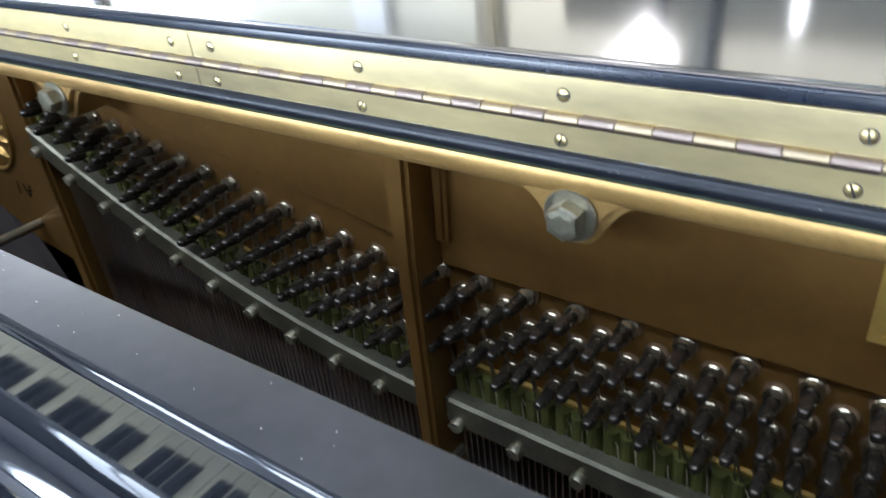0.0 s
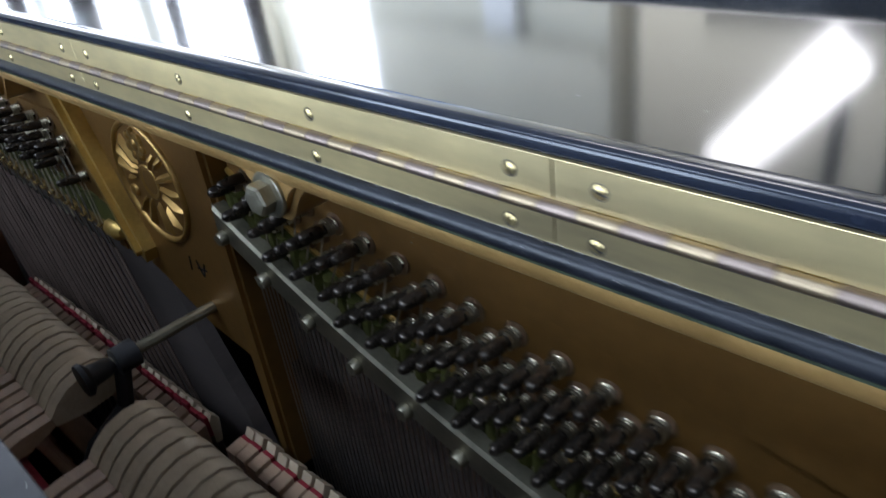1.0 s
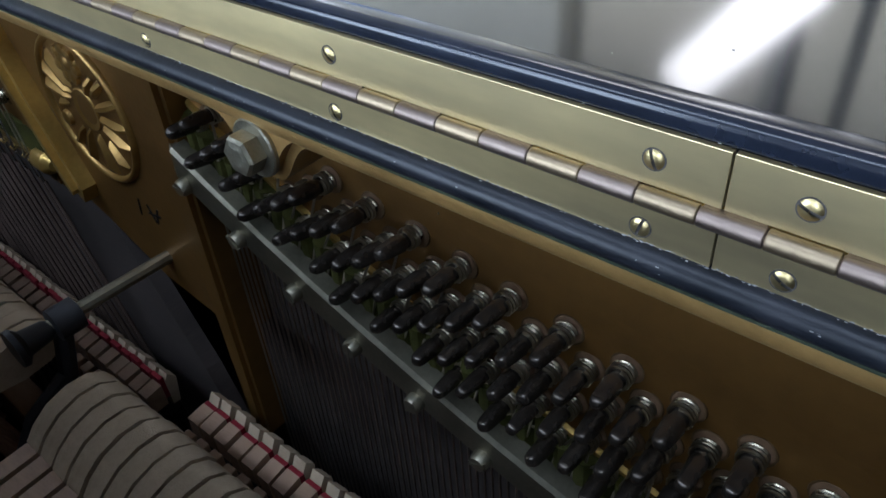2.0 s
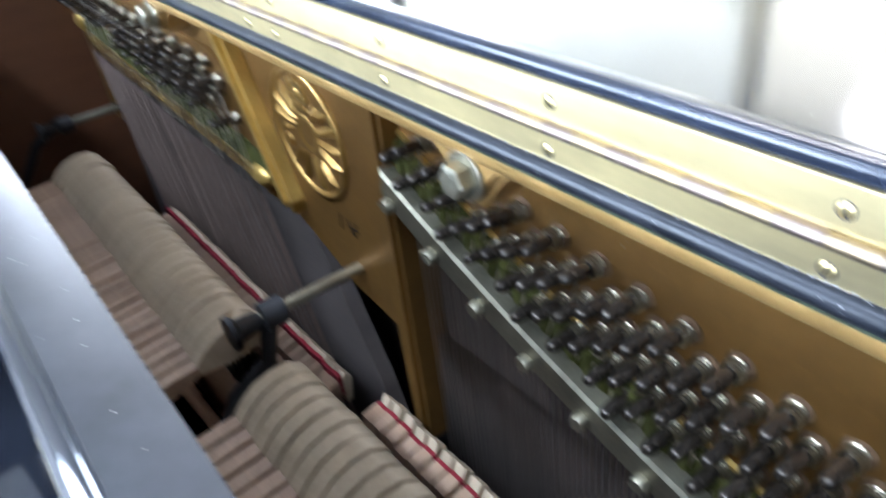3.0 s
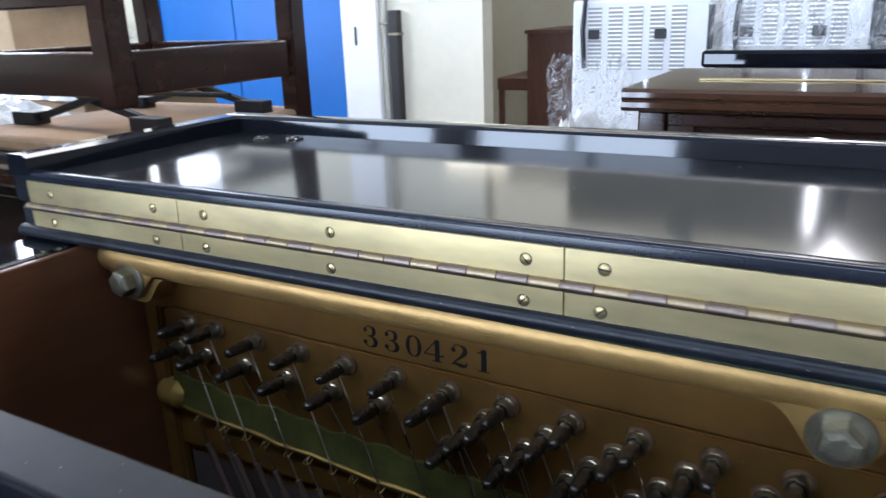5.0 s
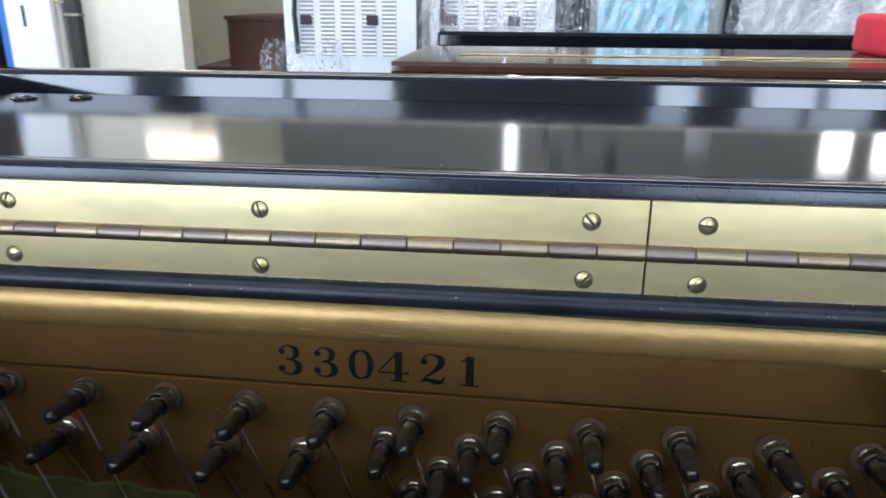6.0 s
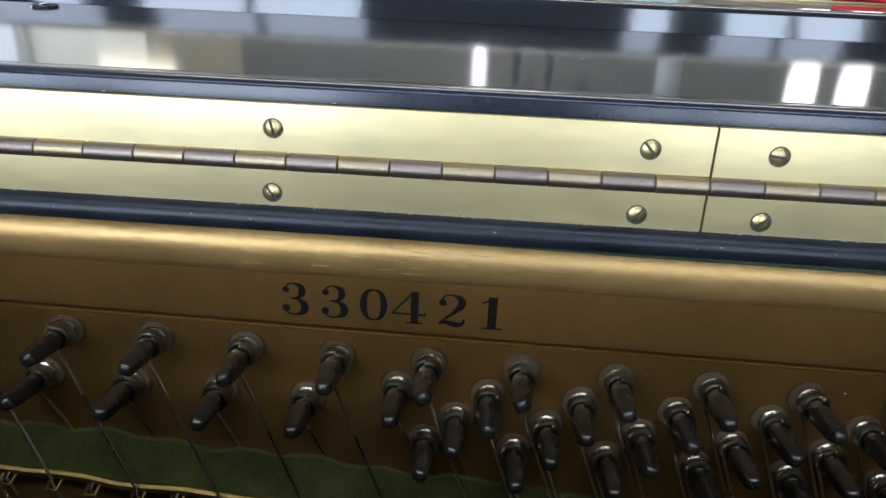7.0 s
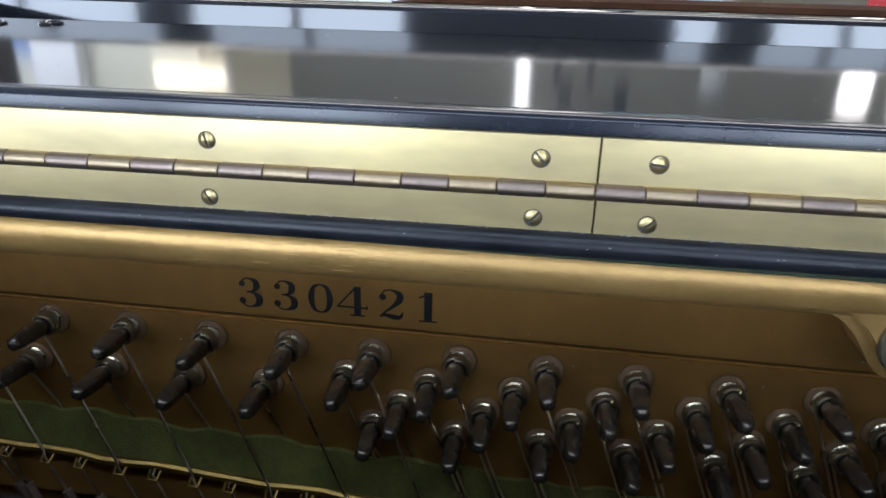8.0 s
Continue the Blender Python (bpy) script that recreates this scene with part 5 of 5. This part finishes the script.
# cartons and wrapped goods behind the stool
def carton(at, size, label, turn=0, mark=False):
    c = thing("carton", label, "box", at, turn=turn)
    sx, sy, sz = size
    part("box_body", box(B(), -sx / 2, sx / 2, -sy / 2, sy / 2, 0, sz, 0.004), CARTON, c)
    for s in (-1, 1):
        part("flap", box(B(), -sx / 2 + 0.001, sx / 2 - 0.001, min(s * 0.002, s * sy / 2), max(s * 0.002, s * sy / 2), sz + 0.0005, sz + 0.006, 0.001), CARTON, c)
    part("tape", box(B(), -sx / 2 + 0.002, sx / 2 - 0.002, -0.03, 0.03, sz + 0.0065, sz + 0.008), SUEDE, c)
    if mark:
        part("print_mark", lathe(B(), [(0, 0.028), (0.0015, 0.028)], 14, "x", (sx / 2, -0.03, sz * 0.72)), BLUEFRAME, c)
        part("print_mark", box(B(), sx / 2, sx / 2 + 0.0015, -0.07, 0.01, sz * 0.50, sz * 0.56), BLUEFRAME, c)
    return c


carton((-2.85, 0.42, 0.0), (0.55, 0.40, 1.19), "tall plain cardboard carton with blue print", mark=True)
carton((-3.6, 0.85, 0.0), (0.9, 0.62, 1.06), "long pale cardboard carton")
carton((-3.5, 1.75, 0.0), (0.6, 0.52, 1.42), "brown cardboard carton under clear plastic film", turn=8)
crumpled("plastic_film", (-3.5, 1.75, 1.43), (0.74, 0.62, 0.14), "clear plastic film heaped over a carton", "plastic film", WRAP, 11)
carton((-2.45, 1.35, 0.0), (0.5, 0.5, 1.10), "brown cardboard carton in a row")
crumpled("plastic_film", (-2.45, 1.35, 1.108), (0.6, 0.55, 0.10), "crumpled white plastic film on a carton", "plastic film", WRAP, 12)
crumpled("plastic_film", (-1.80, 0.58, 1.128), (0.30, 0.24, 0.05), "crumpled clear film on a brown piano", "plastic film", WRAP, 14)
cable = thing("loose_cable", "thin grey cable lying on a brown piano", "cable", (-0.98, 0.62, 1.130))
part("cable", tube(B(), [(-0.14, 0, 0.004), (-0.06, 0.03, 0.012), (0.0, 0.02, 0.02), (0.05, -0.02, 0.012), (0.09, 0.0, 0.03)], 0.005, 8), PIPEGREY, cable, smooth=True)


def heater(at, w, label):
    """A white louvred cabinet in clear film, with a bent chrome pipe on top."""
    c = thing("louvred_cabinet", label, "cabinet", at, group="white cabinets")
    part("cabinet_body", box(B(), 0, w, 0, 0.40, 0.0, 1.335, 0.012), WHITE, c)
    slat = mesh_of("louvre", prism(B(), [(-0.005, 0.0), (-0.0008, 0.0075), (0.0004, 0.0075), (0.0004, 0.0)], "x", 0.0, w * 0.098), WHITE)
    for fx in (0.125, 0.28, 0.43, 0.585, 0.735):
        part("vent_recess", box(B(), w * fx - 0.002, w * (fx + 0.098) + 0.002, -0.0006, 0.0006, 1.012, 1.302), PIPEGREY, c)
        for j in range(15):
            piece("louvre", slat, c, pose(w * fx, -0.0012, 1.018 + 0.019 * j))
    for fx in (0.13, 0.62):
        part("handle", box(B(), w * fx, w * fx + 0.055, -0.016, -0.004, 1.155, 1.20, 0.004), DARKPLASTIC, c, "black recessed handle")
    part("edge_strip", box(B(), w - 0.012, w + 0.012, -0.006, 0.02, 0.3, 1.30, 0.003), DARKPLASTIC, c)
    arch = [(0.275 + 0.09 * math.cos(radians(a)), 0.05, 1.465 + 0.095 * math.sin(radians(a))) for a in range(-10, 166, 11)]
    part("bent_pipe", tube(B(), [(0.05, 0.08, 1.335), (0.05, 0.08, 1.372), (0.058, 0.08, 1.386), (0.075, 0.08, 1.392), (0.20, 0.07, 1.392), (0.33, 0.055, 1.394), (0.352, 0.052, 1.402), (0.363, 0.05, 1.422)] + arch, 0.011, 10), CHROME, c, "bent chrome pipe", smooth=True)
    part("pipe_nut", lathe(B(), [(0.0, 0.017), (0.022, 0.017)], 6, "z", (0.363, 0.05, 1.408)), CHROME, c)
    part("hose", tube(B(), [(0.10, 0.02, 1.42), (0.13, -0.01, 1.40), (0.07, -0.02, 1.34), (0.06, -0.022, 1.2), (0.07, -0.022, 1.02)], 0.012, 8), DARKPLASTIC, c, smooth=True)
    return c


heater((-1.605, 3.42, 0), 0.655, "white louvred metal cabinet in clear film with chrome pipe")
heater((-0.905, 3.46, 0), 0.60, "white louvred metal cabinet wrapped in shiny film")
crumpled("plastic_film", (-1.45, 3.22, 0.0), (0.5, 0.22, 0.86), "heap of clear plastic film beside white cabinet", "plastic film", WRAP, 21)


def film_sheet(at, w, h, seed, label):
    """A loose upright sheet of clear film with deep creases, standing on the floor."""
    rw = random.Random(seed)
    f = thing("plastic_film", label, "plastic film", at)
    bm = B()
    n, m = 18, 22
    g = [[bm.verts.new((w * i / n + rw.uniform(-0.01, 0.01), rw.uniform(-0.022, 0.012), max(0.0, h * j / m + (rw.uniform(-0.012, 0.012) if j else 0)) - (0.05 * rw.random() if j == m else 0))) for j in range(m + 1)] for i in range(n + 1)]
    for i in range(n):
        for j in range(m):
            bm.faces.new((g[i][j], g[i + 1][j], g[i + 1][j + 1], g[i][j + 1]))
    part("sheet", bm, FILM, f)
    return f


film_sheet((-0.95, 3.39, 0), 0.70, 1.42, 31, "creased clear plastic film hanging over a white cabinet")
film_sheet((-1.70, 3.35, 0), 0.42, 1.10, 32, "crumpled clear plastic film leaning on a white cabinet")
film_sheet((-0.28, 3.40, 0), 0.66, 1.60, 33, "creased clear plastic film over a wrapped panel")
film_sheet((0.45, 3.44, 0), 0.90, 1.36, 34, "shiny clear plastic film over stored furniture")


def wrapped_board(at, w, d, h, material, label, frame=False):
    c = thing("wrapped_panel", label, "panel", at)
    rw = random.Random(int(w * 1000))
    bm = B()
    n = 16
    g = []
    for i in range(n + 1):
        g.append([bm.verts.new((w * i / n, -0.012 * rw.random(), h * j / n)) for j in range(n + 1)])
    for i in range(n):
        for j in range(n):
            bm.faces.new((g[i][j], g[i + 1][j], g[i + 1][j + 1], g[i][j + 1]))
    part("wrapped_face", bm, material, c)
    part("core", box(B(), 0.0, w, 0.002, d, 0, h, 0.006), material, c)
    if frame:
        for x in (0.0, w):
            part("post", box(B(), x - 0.025, x + 0.025, -0.03, 0.05, 0, h + 0.05, 0.005), DARKPLASTIC, c)
    return c


wrapped_board((-0.12, 3.5, 0), 0.50, 0.08, 1.62, BLUEWRAP, "tall panel in pale blue plastic wrap")
wrapped_board((0.50, 3.55, 0), 0.75, 0.30, 1.30, WRAP, "furniture wrapped in clear crumpled film", True)
wrapped_board((1.5, 3.5, 0), 0.8, 0.30, 1.45, WRAP, "furniture wrapped in clear crumpled film", True)
rack = thing("steel_rack", "dark steel rack with chrome rods", "rack", (-0.33, 3.55, 0))
for x in (0.0, 0.16):
    part("post", tube(B(), [(x, 0, 0), (x, 0, 1.9)], 0.018, 8), DARKPLASTIC, rack)
for z in (1.08, 1.14, 1.22, 1.34, 1.5):
    part("rod", tube(B(), [(0, 0, z), (0.16, 0, z)], 0.014, 8), CHROME, rack)
part("drum", lathe(B(), [(1.15, 0.05), (1.16, 0.06), (1.32, 0.06), (1.33, 0.05)], 16, "z", (0.08, 0.02, 0)), DARKPLASTIC, rack, smooth=True)
rack2 = thing("wrapped_column", "grey wrapped column of stored parts", "column", (0.42, 3.6, 0))
part("column", lathe(B(), [(0, 0.06), (0.5, 0.065), (1.0, 0.058), (1.9, 0.06)], 12, "z"), PIPEGREY, rack2, smooth=True)

# red flowered cloth bundle on the brown piano
cloth = thing("cloth_bundle", "red cloth bundle with cream flower print on brown piano", "cloth", (0.105, 0.955, 1.195))
part("cloth", box(B(), 0.0, 0.42, 0.0, 0.20, 0.0, 0.062, 0.012, 3), REDCLOTH, cloth, smooth=True)
rf = random.Random(9)
for k in range(13):
    cx, cz = 0.03 + 0.36 * rf.random(), 0.012 + 0.038 * rf.random()
    bm = B()
    petals = 5
    for j in range(petals):
        a = 2 * math.pi * j / petals + k
        lathe(bm, [(0.0, 0.0045), (-0.0008, 0.0045)], 10, "y", (cx + 0.006 * math.cos(a), -0.0002, cz + 0.006 * math.sin(a)))
    part("flower_print", bm, FLOWER, cloth)


# unseen lamp hung from the ceiling between the rows of pianos, added for the streak and bars reflected in the lid
hl = thing("streak_lamp", "added unseen lamp and dark bars for the streak in the lid", "lamp", (-0.33, 2.15, 0))
for x in (0.0, 0.17):
    part("hanger", tube(B(), [(x, 0, 1.62), (x, 0, H)], 0.022, 10), DARKPLASTIC, hl, smooth=True)
part("cross_bar", tube(B(), [(-0.02, 0, 1.70), (0.19, 0, 1.70)], 0.012, 8), DARKPLASTIC, hl)
lamp_axis = (Vector((-0.29, 2.0, 1.85)) - Vector((-0.60, 1.9, 2.24))).normalized()
lamp_face = Vector((0.25, -1.0, -0.35))
lamp_face = (lamp_face - lamp_axis * lamp_face.dot(lamp_axis)).normalized()
lamp_m = Matrix((lamp_axis, lamp_face, lamp_axis.cross(lamp_face))).transposed().to_4x4()
lamp_m.translation = Vector((-0.425 + 0.33, 1.95 - 2.15, 2.03))
lh = part("lamp_housing", box(B(), -0.26, 0.26, -0.05, 0.0, -0.085, 0.085, 0.012), WHITE, hl)
lh.matrix_basis = lamp_m
ld = part("diffuser", box(B(), -0.25, 0.25, 0.001, 0.014, -0.075, 0.075, 0.006), glow("white_panel_light", (1.0, 0.97, 0.90), 10.0), hl)
ld.matrix_basis = lamp_m
part("lamp_arm", tube(B(), [(0, 0, 1.95), (-0.05, -0.17, 1.98)], 0.012, 8), DARKPLASTIC, hl)
